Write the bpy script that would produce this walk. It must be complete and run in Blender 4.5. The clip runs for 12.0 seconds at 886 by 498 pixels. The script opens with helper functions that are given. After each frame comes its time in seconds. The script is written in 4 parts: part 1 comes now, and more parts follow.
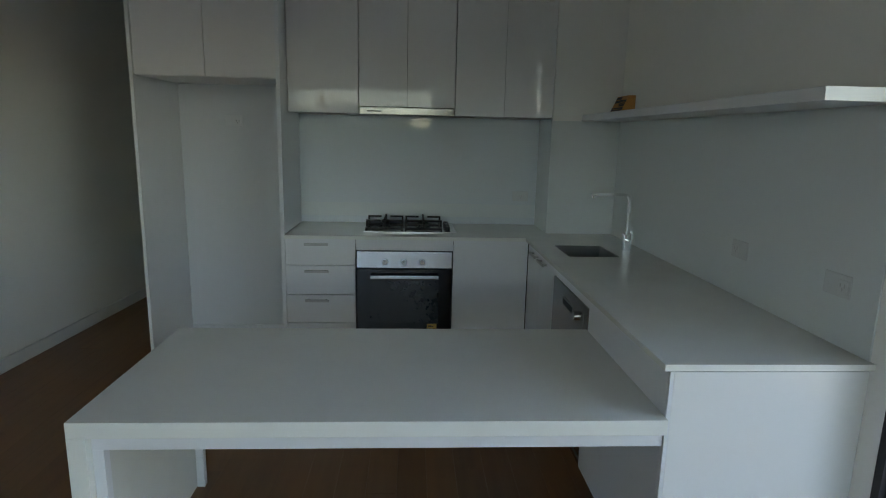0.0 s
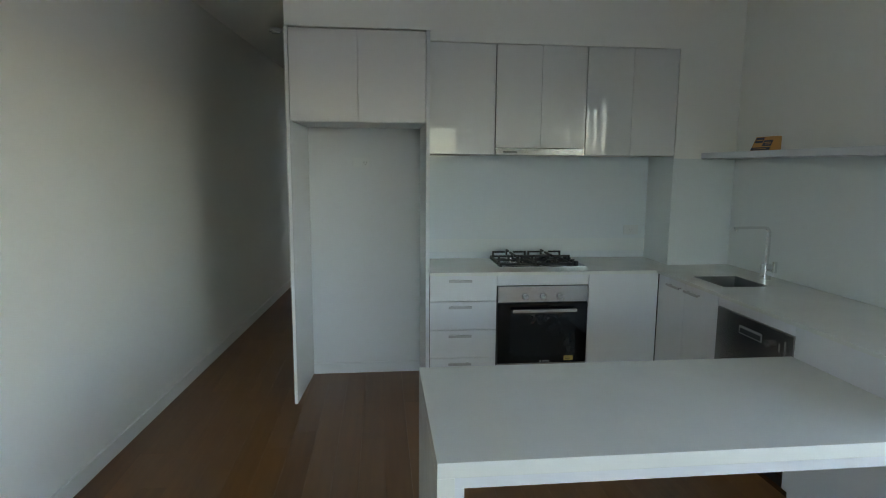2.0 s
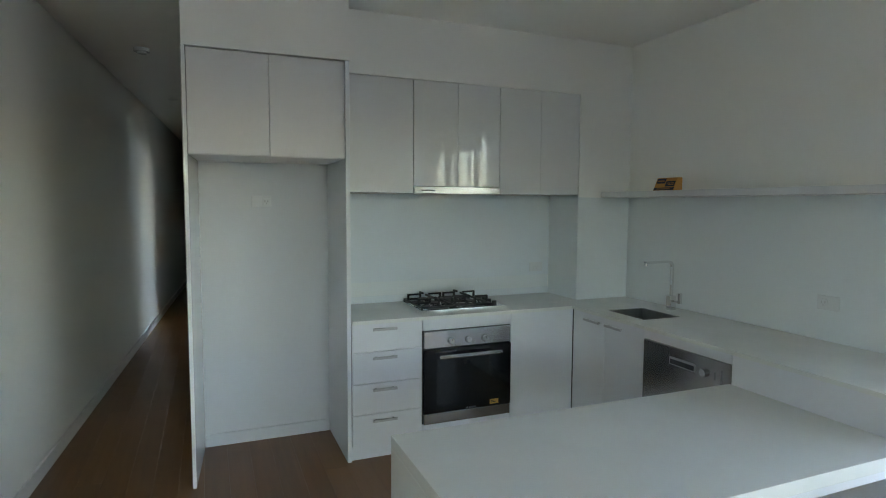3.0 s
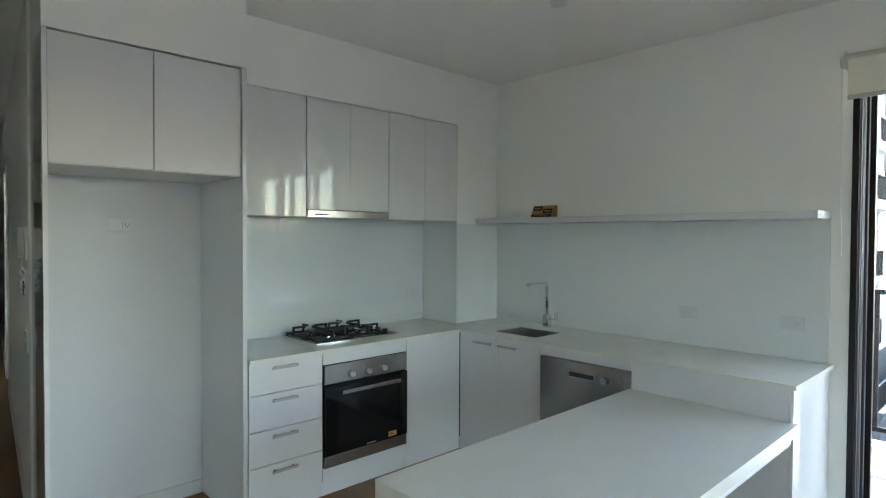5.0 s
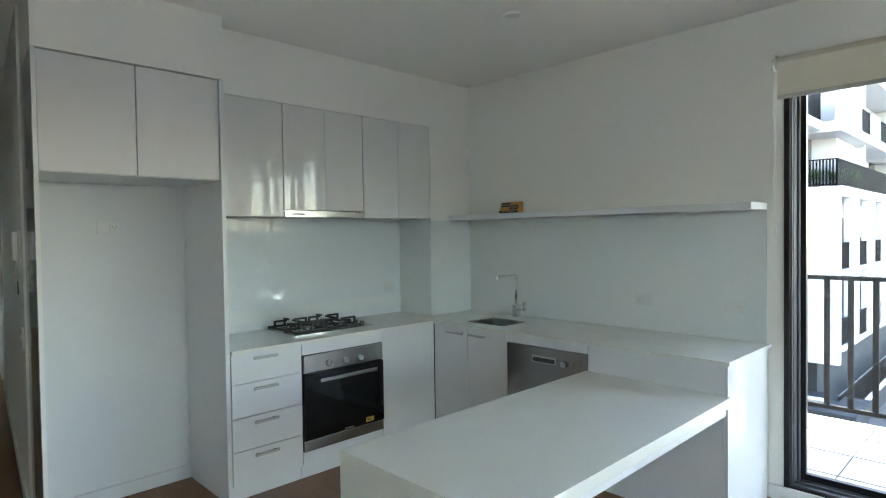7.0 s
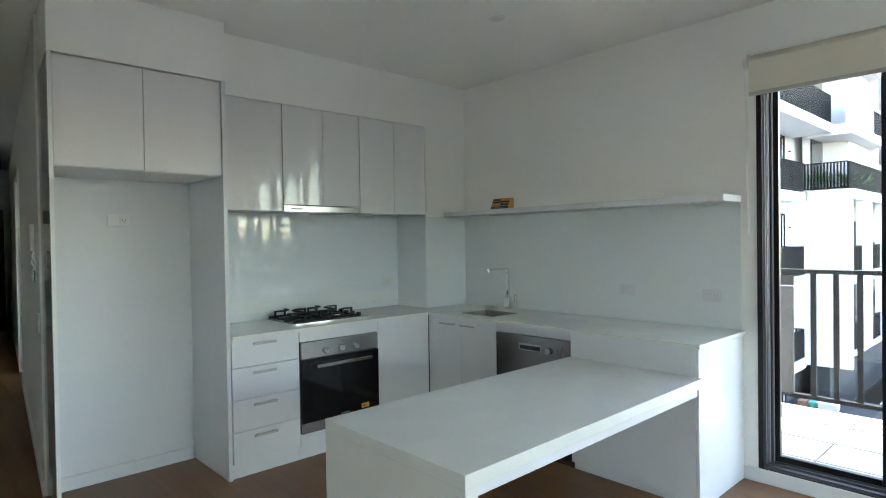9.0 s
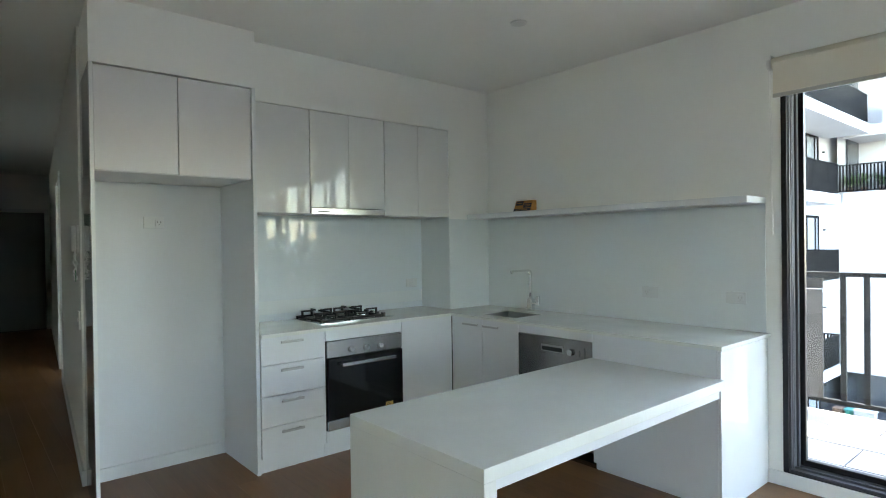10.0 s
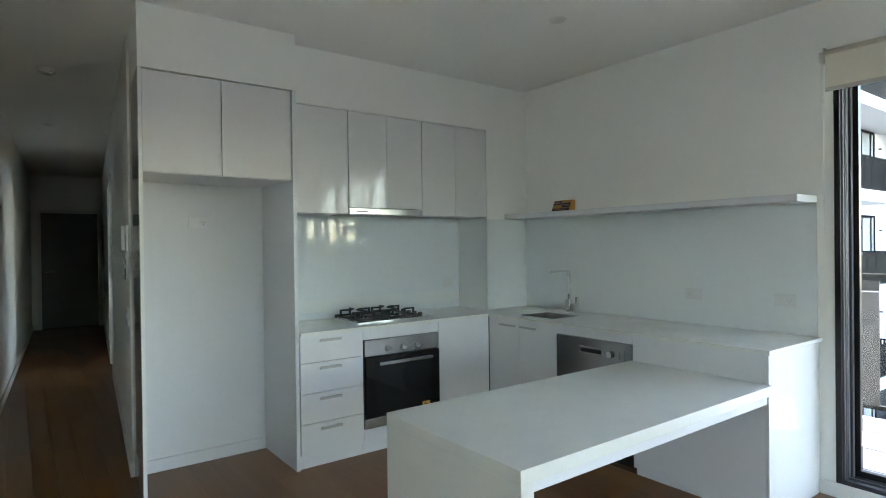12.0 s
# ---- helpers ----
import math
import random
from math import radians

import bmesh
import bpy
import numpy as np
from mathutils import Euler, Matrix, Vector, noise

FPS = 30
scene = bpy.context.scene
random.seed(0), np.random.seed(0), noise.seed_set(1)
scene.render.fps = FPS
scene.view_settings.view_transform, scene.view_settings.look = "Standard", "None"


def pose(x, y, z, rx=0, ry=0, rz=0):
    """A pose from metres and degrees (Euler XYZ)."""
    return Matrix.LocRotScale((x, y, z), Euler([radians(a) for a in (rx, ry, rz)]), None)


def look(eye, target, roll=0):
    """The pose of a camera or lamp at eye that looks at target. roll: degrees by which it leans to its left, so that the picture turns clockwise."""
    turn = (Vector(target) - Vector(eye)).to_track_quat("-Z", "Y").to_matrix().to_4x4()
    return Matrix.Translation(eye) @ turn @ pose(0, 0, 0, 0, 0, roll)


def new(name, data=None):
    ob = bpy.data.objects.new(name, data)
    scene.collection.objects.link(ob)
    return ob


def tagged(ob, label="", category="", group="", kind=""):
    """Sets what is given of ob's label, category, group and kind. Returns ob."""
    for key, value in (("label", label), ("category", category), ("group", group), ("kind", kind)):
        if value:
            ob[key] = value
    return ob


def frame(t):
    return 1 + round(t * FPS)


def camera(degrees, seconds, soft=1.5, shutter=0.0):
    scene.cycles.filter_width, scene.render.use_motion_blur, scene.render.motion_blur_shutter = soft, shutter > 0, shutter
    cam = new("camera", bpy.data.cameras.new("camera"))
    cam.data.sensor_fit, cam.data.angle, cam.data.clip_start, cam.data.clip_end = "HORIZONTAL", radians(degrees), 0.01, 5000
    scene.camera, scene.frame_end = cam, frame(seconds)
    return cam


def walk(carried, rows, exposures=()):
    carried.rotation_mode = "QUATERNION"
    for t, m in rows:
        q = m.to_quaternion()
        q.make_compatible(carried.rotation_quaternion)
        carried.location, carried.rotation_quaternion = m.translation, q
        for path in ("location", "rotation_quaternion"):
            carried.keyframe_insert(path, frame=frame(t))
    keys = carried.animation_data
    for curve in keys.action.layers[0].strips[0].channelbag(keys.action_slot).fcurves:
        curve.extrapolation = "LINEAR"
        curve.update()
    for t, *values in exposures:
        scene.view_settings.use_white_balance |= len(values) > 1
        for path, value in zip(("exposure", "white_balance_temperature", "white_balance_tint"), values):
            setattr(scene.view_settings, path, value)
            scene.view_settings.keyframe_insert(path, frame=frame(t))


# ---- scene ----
cam = camera(75.2, 12.0, soft=1.05)
PATH = [
    (0, (0.291, -0.018, 1.482), (0.401, 1.942, 1.098), 1.3),
    (0.5, (-0.037, -0.038, 1.495), (-0.009, 1.93, 1.139), 0.7),
    (1, (-0.259, -0.086, 1.486), (-0.251, 1.889, 1.175), 0.9),
    (1.5, (-0.531, -0.151, 1.522), (-0.457, 1.826, 1.229), 0.7),
    (2, (-0.809, -0.049, 1.529), (-0.597, 1.92, 1.247), 0.4),
    (2.5, (-1.038, 0.14, 1.547), (-0.598, 2.079, 1.331), 0.5),
    (3, (-1.264, 0.297, 1.542), (-0.512, 2.143, 1.388), 0.3),
    (3.5, (-1.447, 0.454, 1.548), (-0.424, 2.17, 1.446), 0.2),
    (5.3, (-1.825, 0.761, 1.497), (-0.43, 2.193, 1.447), -0.0),
    (5.5, (-1.825, 0.686, 1.511), (-0.429, 2.117, 1.451), -0.5),
    (6, (-1.898, 0.523, 1.49), (-0.485, 1.937, 1.439), -0.7),
    (6.5, (-1.884, 0.457, 1.459), (-0.49, 1.89, 1.415), -0.7),
    (7, (-1.86, 0.479, 1.486), (-0.468, 1.914, 1.437), -0.8),
    (7.5, (-1.817, 0.496, 1.497), (-0.43, 1.936, 1.449), -0.8),
    (9.5, (-1.902, 0.201, 1.385), (-0.567, 1.691, 1.366), -0.9),
    (10, (-1.91, 0.197, 1.396), (-0.615, 1.721, 1.378), -0.8),
    (10.5, (-1.92, 0.213, 1.393), (-0.651, 1.758, 1.375), -0.7),
    (11, (-1.928, 0.225, 1.392), (-0.685, 1.792, 1.374), -0.7),
    (11.5, (-1.918, 0.216, 1.394), (-0.706, 1.808, 1.378), -0.7),
    (12, (-1.903, 0.201, 1.391), (-0.71, 1.806, 1.377), -0.7),
]
EXPOSURES = [(t, e, 7850, 14) for t, e in ((0.0, 3.41), (0.5, 3.62), (1.5, 4.01), (2.5, 4.29), (3.5, 4.52), (5.5, 4.73), (9.5, 4.77), (12.0, 4.73))]
walk(cam, [(t, look(eye, target, roll)) for t, eye, target, roll in PATH], EXPOSURES)

# ---- world and sun ----
SUN_FROM = Vector((0.35, 0.55, 1.2)).normalized()
sky_world = bpy.data.worlds.new("sky_world")
sky_world.use_nodes = True
scene.world = sky_world
wn = sky_world.node_tree.nodes
sky = wn.new("ShaderNodeTexSky")
sky.sky_type, sky.sun_disc = "NISHITA", False
sky.dust_density, sky.ozone_density = 0.6, 1.8
sky.sun_elevation = math.asin(SUN_FROM.z)
sky.sun_rotation = math.atan2(SUN_FROM.x, SUN_FROM.y)
sky_world.node_tree.links.new(sky.outputs[0], wn["Background"].inputs[0])
wn["Background"].inputs[1].default_value = 0.15
sun = new("sun", bpy.data.lights.new("sun", "SUN"))
sun.data.energy, sun.data.angle, sun.data.color = 1.6, radians(0.5), (1.0, 0.96, 0.91)
sun.matrix_world = look(SUN_FROM * 60, (0, 0, 0))


# ---- materials ----
def mat(name, base, rough=0.5, metal=0.0, vary=0.04, scale=3.0, fine=60.0, bump=0.0, coat=0.0, per=0.0, stretch=(1, 1, 1), rvary=0.0, spec=0.5):
    """A surface with broad and fine variation of its colour, gloss and relief."""
    m = bpy.data.materials.new(name)
    m.use_nodes = True
    n, l = m.node_tree.nodes, m.node_tree.links
    b = n["Principled BSDF"]
    b.inputs["Metallic"].default_value, b.inputs["Coat Weight"].default_value = metal, coat
    b.inputs["Coat Roughness"].default_value = 0.03
    b.inputs["Specular IOR Level"].default_value = spec
    geo, mp = n.new("ShaderNodeNewGeometry"), n.new("ShaderNodeMapping")
    mp.inputs["Scale"].default_value = stretch
    l.new(geo.outputs["Position"], mp.inputs["Vector"])
    big, small = n.new("ShaderNodeTexNoise"), n.new("ShaderNodeTexNoise")
    for tex, s, d in ((big, scale, 3.0), (small, fine, 4.0)):
        tex.inputs["Scale"].default_value, tex.inputs["Detail"].default_value = s, d
        l.new(mp.outputs[0], tex.inputs["Vector"])
    mixv = n.new("ShaderNodeMath")
    mixv.operation = "MULTIPLY_ADD"
    mixv.inputs[1].default_value = 0.6
    l.new(big.outputs[0], mixv.inputs[0])
    half = n.new("ShaderNodeMath")
    half.operation = "MULTIPLY"
    half.inputs[1].default_value = 0.4
    l.new(small.outputs[0], half.inputs[0])
    l.new(half.outputs[0], mixv.inputs[2])
    val = mixv.outputs[0]
    if per:
        oi, pm = n.new("ShaderNodeObjectInfo"), n.new("ShaderNodeMath")
        pm.operation = "MULTIPLY_ADD"
        pm.inputs[1].default_value = per
        l.new(oi.outputs["Random"], pm.inputs[0])
        l.new(val, pm.inputs[2])
        sub = n.new("ShaderNodeMath")
        sub.operation = "SUBTRACT"
        sub.inputs[1].default_value = per / 2
        l.new(pm.outputs[0], sub.inputs[0])
        val = sub.outputs[0]
    ramp = n.new("ShaderNodeValToRGB")
    ramp.color_ramp.elements[0].position, ramp.color_ramp.elements[1].position = 0.2, 0.8
    ramp.color_ramp.elements[0].color = tuple(c * (1 - vary) for c in base) + (1,)
    ramp.color_ramp.elements[1].color = tuple(min(1, c * (1 + vary)) for c in base) + (1,)
    l.new(val, ramp.inputs[0])
    l.new(ramp.outputs[0], b.inputs["Base Color"])
    if rvary:
        rr = n.new("ShaderNodeMath")
        rr.operation = "MULTIPLY_ADD"
        rr.inputs[1].default_value, rr.inputs[2].default_value = rvary, rough - rvary / 2
        l.new(big.outputs[0], rr.inputs[0])
        l.new(rr.outputs[0], b.inputs["Roughness"])
    else:
        b.inputs["Roughness"].default_value = rough
    if bump:
        bn = n.new("ShaderNodeBump")
        bn.inputs["Strength"].default_value, bn.inputs["Distance"].default_value = bump, 0.002
        l.new(small.outputs[0], bn.inputs["Height"])
        l.new(bn.outputs[0], b.inputs["Normal"])
    return m


def glass_mat(name, tint):
    """A thin clear pane: what lies behind it, and a mirror that grows towards grazing."""
    m = bpy.data.materials.new(name)
    m.use_nodes = True
    n, l = m.node_tree.nodes, m.node_tree.links
    n.remove(n["Principled BSDF"])
    tr, gl, mx, fr = n.new("ShaderNodeBsdfTransparent"), n.new("ShaderNodeBsdfGlossy"), n.new("ShaderNodeMixShader"), n.new("ShaderNodeLayerWeight")
    tr.inputs[0].default_value, gl.inputs["Roughness"].default_value = tint, 0.0
    fr.inputs[0].default_value = 0.5
    pw, sc = n.new("ShaderNodeMath"), n.new("ShaderNodeMath")
    pw.operation, sc.operation = "POWER", "MULTIPLY_ADD"
    pw.inputs[1].default_value, sc.inputs[1].default_value, sc.inputs[2].default_value = 5.0, 0.96, 0.04
    l.new(fr.outputs["Facing"], pw.inputs[0])
    l.new(pw.outputs[0], sc.inputs[0])
    l.new(sc.outputs[0], mx.inputs[0])
    l.new(tr.outputs[0], mx.inputs[1])
    l.new(gl.outputs[0], mx.inputs[2])
    l.new(mx.outputs[0], n["Material Output"].inputs[0])
    return m


def wood_mat(name, dark, light):
    """Boards with long grain, a tone of their own and a worn satin varnish."""
    m = bpy.data.materials.new(name)
    m.use_nodes = True
    n, l = m.node_tree.nodes, m.node_tree.links
    b = n["Principled BSDF"]
    geo, oi, mp = n.new("ShaderNodeNewGeometry"), n.new("ShaderNodeObjectInfo"), n.new("ShaderNodeMapping")
    mp.inputs["Scale"].default_value = (15, 1.0, 1)
    off = n.new("ShaderNodeVectorMath")
    off.operation = "SCALE"
    off.inputs["Scale"].default_value = 17.0
    l.new(oi.outputs["Random"], off.inputs[0])
    add = n.new("ShaderNodeVectorMath")
    l.new(geo.outputs["Position"], add.inputs[0])
    l.new(off.outputs[0], add.inputs[1])
    l.new(add.outputs[0], mp.inputs["Vector"])
    grain, broad = n.new("ShaderNodeTexNoise"), n.new("ShaderNodeTexNoise")
    grain.inputs["Scale"].default_value, grain.inputs["Detail"].default_value, grain.inputs["Distortion"].default_value = 2.0, 3.0, 0.0
    broad.inputs["Scale"].default_value = 1.1
    l.new(mp.outputs[0], grain.inputs["Vector"])
    l.new(geo.outputs["Position"], broad.inputs["Vector"])
    s1, s2 = n.new("ShaderNodeMath"), n.new("ShaderNodeMath")
    s1.operation = s2.operation = "MULTIPLY_ADD"
    s1.inputs[1].default_value, s2.inputs[1].default_value, s2.inputs[2].default_value = 0.45, 0.32, 0.1
    l.new(grain.outputs[0], s1.inputs[0])
    l.new(oi.outputs["Random"], s2.inputs[0])
    l.new(s2.outputs[0], s1.inputs[2])
    ramp = n.new("ShaderNodeValToRGB")
    ramp.color_ramp.elements[0].position, ramp.color_ramp.elements[1].position = 0.1, 0.85
    ramp.color_ramp.elements[0].color, ramp.color_ramp.elements[1].color = dark + (1,), light + (1,)
    l.new(s1.outputs[0], ramp.inputs[0])
    l.new(ramp.outputs[0], b.inputs["Base Color"])
    r = n.new("ShaderNodeMath")
    r.operation = "MULTIPLY_ADD"
    r.inputs[1].default_value, r.inputs[2].default_value = 0.14, 0.28
    l.new(broad.outputs[0], r.inputs[0])
    l.new(r.outputs[0], b.inputs["Roughness"])
    bn = n.new("ShaderNodeBump")
    bn.inputs["Strength"].default_value, bn.inputs["Distance"].default_value = 0.06, 0.0006
    l.new(grain.outputs[0], bn.inputs["Height"])
    l.new(bn.outputs[0], b.inputs["Normal"])
    return m


PAINT = mat("wall_paint", (0.87, 0.875, 0.84), 0.55, vary=0.02, scale=1.2, fine=180, bump=0.06)
CEIL = mat("ceiling_paint", (0.9, 0.9, 0.87), 0.8, vary=0.02, scale=1.0, fine=120, bump=0.05)
TRIM = mat("trim_paint", (0.77, 0.775, 0.76), 0.35, vary=0.02)
GLOSS = mat("gloss_white_laminate", (0.745, 0.755, 0.75), 0.012, vary=0.012, scale=1.5, spec=0.25)
SATIN = mat("satin_white_laminate", (0.695, 0.715, 0.735), 0.36, spec=0.35, vary=0.015, scale=1.5, fine=200, bump=0.02, rvary=0.1)
MATTE = mat("matt_white_laminate", (0.71, 0.705, 0.705), 0.42, spec=0.35, vary=0.015, scale=1.5, fine=200, bump=0.02, rvary=0.1)
LINING = mat("pale_grey_recess_lining", (0.64, 0.665, 0.685), 0.55, vary=0.015, scale=1.5, fine=200, bump=0.02, spec=0.3)
CARCASS = mat("cabinet_carcass", (0.7, 0.7, 0.7), 0.5)
# black for cabinet bodies: shade in the gaps between fronts, put into colour
GAP = mat("shadow_gap_black", (0.03, 0.03, 0.03), 0.8)
STONE = mat("white_engineered_stone", (0.74, 0.755, 0.715), 0.2, vary=0.05, scale=5, fine=420, rvary=0.1)
SPLASH = mat("pale_green_backed_glass", (0.715, 0.767, 0.77), 0.015, vary=0.012, scale=1.0, spec=0.2)
# strips of glass backed with colour: an even coloured back under a clear face that follows each strip
STRIP = mat("pale_green_glass_strip", (0.695, 0.76, 0.79), 0.5, vary=0.012, scale=1.0, coat=0.8, spec=0.0)
back_normal = STRIP.node_tree.nodes.new("ShaderNodeCombineXYZ")
back_normal.inputs[1].default_value = -1.0
STRIP.node_tree.links.new(back_normal.outputs[0], STRIP.node_tree.nodes["Principled BSDF"].inputs["Normal"])
STRIP.node_tree.nodes["Principled BSDF"].inputs["Coat Roughness"].default_value = 0.015
STEEL = mat("brushed_steel", (0.57, 0.585, 0.59), 0.24, 1.0, vary=0.04, scale=3, fine=40, stretch=(1, 1, 14))
DWSTEEL = mat("dark_brushed_steel", (0.33, 0.325, 0.32), 0.22, 1.0, vary=0.05, scale=3, fine=40, stretch=(1, 1, 14))
CHROME = mat("chrome", (0.8, 0.8, 0.8), 0.06, 1.0)
HANDLE = mat("satin_nickel", (0.46, 0.46, 0.46), 0.38, 1.0)
BLACKGLASS = mat("black_oven_glass", (0.004, 0.004, 0.005), 0.06, vary=0.2)
OVENWIN = mat("oven_window_glass", (0.012, 0.014, 0.015), 0.06, vary=0.2)
IRON = mat("cast_iron", (0.006, 0.006, 0.006), 0.5, vary=0.3, bump=0.2)
BLACKPL = mat("black_plastic", (0.02, 0.02, 0.02), 0.4)
PLATE = mat("grey_white_outlet_plate", (0.7, 0.72, 0.73), 0.25)
GLASSPLATE = mat("pale_grey_outlet_plate", (0.69, 0.725, 0.725), 0.12)
PLATESLOT = mat("grey_outlet_slot", (0.5, 0.51, 0.51), 0.5)
SLOT = mat("grey_slot", (0.22, 0.22, 0.22), 0.6)
WHITEPL = mat("white_plastic", (0.78, 0.78, 0.76), 0.3)
GREENPL = mat("green_wire", (0.05, 0.2, 0.1), 0.5)
BLACKAL = mat("black_powder_coat", (0.01, 0.01, 0.012), 0.4, vary=0.2, spec=0.3, bump=0.05)
GREYAL = mat("grey_aluminium", (0.075, 0.078, 0.086), 0.38, 0.2, vary=0.1, stretch=(20, 20, 1))
BEAD = mat("satin_aluminium", (0.16, 0.16, 0.17), 0.5, 0.3, vary=0.05)
FABRIC = mat("cream_blind_fabric", (0.78, 0.735, 0.63), 0.85, vary=0.04, fine=500, bump=0.2)
ORANGE = mat("orange_card", (0.56, 0.27, 0.07), 0.5, vary=0.1)
NAVY = mat("dark_navy_card", (0.02, 0.025, 0.05), 0.5, vary=0.2)
YELLOW = mat("amber_sticker", (0.5, 0.3, 0.06), 0.5)
MARK = mat("grey_mark", (0.22, 0.22, 0.22), 0.4)
DOORPAINT = mat("dark_green_grey_door_paint", (0.16, 0.185, 0.18), 0.06, vary=0.05)
RENDER = mat("white_rendered_wall", (0.53, 0.53, 0.525), 0.8, vary=0.04, scale=0.6, fine=20, bump=0.1)
RENDERGREY = mat("grey_rendered_wall", (0.035, 0.038, 0.041), 0.9, spec=0.1, vary=0.08, scale=0.6, fine=20)
PANELGREY = mat("grey_sheet_panel", (0.022, 0.0225, 0.0235), 0.5, vary=0.05)
PAVER = mat("pale_balcony_tile", (0.33, 0.327, 0.318), 0.5, vary=0.06, scale=3, fine=90, bump=0.08, per=0.12)
GROUT = mat("grey_grout", (0.03, 0.03, 0.03), 0.9)
ASPHALT = mat("weathered_asphalt_ground", (0.08, 0.079, 0.077), 0.9, vary=0.2, scale=0.3, fine=30)
FARBLACK = mat("far_black_railing", (0.002, 0.0023, 0.003), 0.8, vary=0.2, spec=0.05)
# pale pane colour stands in for the sky mirrored in far windows
SKYPANE = mat("painted_sky_reflection_glass", (0.24, 0.265, 0.28), 0.12, vary=0.1)
FARGLASS = mat("dark_far_glass", (0.03, 0.035, 0.04), 0.08, vary=0.1)
LEAF = mat("leaf_green", (0.08, 0.16, 0.045), 0.6, vary=0.4, scale=4, fine=30)
WOODS = mat("far_foliage", (0.08, 0.11, 0.065), 0.8, vary=0.5, scale=0.2, fine=2)
TERRA = mat("terracotta", (0.2, 0.1, 0.06), 0.8, vary=0.1)
WOOD = wood_mat("spotted_gum_boards", (0.125, 0.053, 0.017), (0.26, 0.12, 0.043))
SUBFLOOR = mat("dark_subfloor", (0.04, 0.025, 0.015), 0.9)
LENSGLOW = mat("frosted_lamp_glass", (0.75, 0.75, 0.72), 0.4)
PANE = glass_mat("clear_window_glass", (0.93, 0.95, 0.94, 1))
# tint added to weaken the light that comes through window_2
TINTED = glass_mat("light_dimming_window_glass", (0.78, 0.8, 0.79, 1))


# ---- building helpers ----
def box(bm, x0, x1, y0, y1, z0, z1, bevel=0.0):
    """Adds a box between the given limits to bm, with rounded edges if asked."""
    vs = [bm.verts.new((x, y, z)) for z in (z0, z1) for x, y in ((x0, y0), (x1, y0), (x1, y1), (x0, y1))]
    fs = [bm.faces.new([vs[i] for i in f]) for f in ((3, 2, 1, 0), (4, 5, 6, 7), (0, 1, 5, 4), (1, 2, 6, 5), (2, 3, 7, 6), (3, 0, 4, 7))]
    if bevel:
        es = list({e for f in fs for e in f.edges})
        bmesh.ops.bevel(bm, geom=es, offset=bevel, segments=2, profile=0.5, affect="EDGES")
    return bm


def boxes(*limits, bevel=0.0):
    bm = bmesh.new()
    for b in limits:
        box(bm, *b, bevel=bevel)
    return bm


def prism(poly, z0, z1):
    """An upright block over a plan outline given anticlockwise."""
    bm = bmesh.new()
    lo, hi = [bm.verts.new((x, y, z0)) for x, y in poly], [bm.verts.new((x, y, z1)) for x, y in poly]
    bm.faces.new(list(reversed(lo)))
    bm.faces.new(hi)
    for i in range(len(poly)):
        j = (i + 1) % len(poly)
        bm.faces.new((lo[i], lo[j], hi[j], hi[i]))
    return bm


def rod(bm, a, b, r, seg=12, r2=None):
    """A round bar from a to b, capped."""
    a, b = Vector(a), Vector(b)
    d = b - a
    m = Matrix.Translation((a + b) / 2) @ d.to_track_quat("Z", "Y").to_matrix().to_4x4()
    bmesh.ops.create_cone(bm, cap_ends=True, segments=seg, radius1=r, radius2=r if r2 is None else r2, depth=d.length, matrix=m)
    return bm


def tube(bm, pts, r, seg=8):
    """A bent round bar through the points, with ball joints."""
    for a, b in zip(pts, pts[1:]):
        rod(bm, a, b, r, seg)
    for p in pts[1:-1]:
        bmesh.ops.create_icosphere(bm, subdivisions=1, radius=r * 1.02, matrix=Matrix.Translation(p))
    return bm


def rods(*specs, seg=12):
    bm = bmesh.new()
    for a, b, r in specs:
        rod(bm, a, b, r, seg)
    return bm


BASE = {}


def mesh_of(name, bm, material, base=(0, 0, 0), smooth=False):
    bmesh.ops.translate(bm, verts=bm.verts, vec=-Vector(base))
    me = bpy.data.meshes.new(name)
    bm.to_mesh(me)
    bm.free()
    me.materials.append(material)
    if smooth:
        for p in me.polygons:
            p.use_smooth = len(p.vertices) <= 4
    return me


def structure(name, bm, material, label, category):
    ob = new(name, mesh_of(name, bm, material))
    BASE[ob.name] = (0, 0, 0)
    return tagged(ob, label, category, kind="structure")


def thing(name, base, label, category, group="", kind=""):
    ob = new(name)
    ob.location = base
    BASE[ob.name] = base
    return tagged(ob, label, category, group, kind)


def part(name, bm, material, parent, label="", smooth=False, kind=""):
    """One mesh under a thing or a part; bm is in world metres."""
    base = BASE[parent.name]
    ob = new(name, mesh_of(name, bm, material, base, smooth))
    ob.parent = parent
    BASE[ob.name] = base
    return tagged(ob, label, kind=kind)


# ---- plan ----
H = 2.70            # ceiling
XR = 1.65           # balcony wall, inner face
YB = 4.15           # kitchen back wall
YS = -3.6           # window wall behind the kitchen
YE = 12.4           # far end of the corridor
YC = 4.152          # near end of the corridor wall
YF = 3.58           # fronts of the base cabinets
YU = 3.77           # fronts of the wall cabinets
TOP = 0.857         # counter


def xl(y):
    """Inner face of the long wall beside the corridor."""
    return -2.26 + 0.058 * (y - 2.5)


def xs(y):
    """Outer face of the fridge surround, slanted like the corridor to fit the camera's view."""
    return -1.376 + 0.075 * (y - 3.587)


def xr(y):
    """Corridor face of the wall opposite."""
    return -1.347 + 0.089 * (y - 4.152)


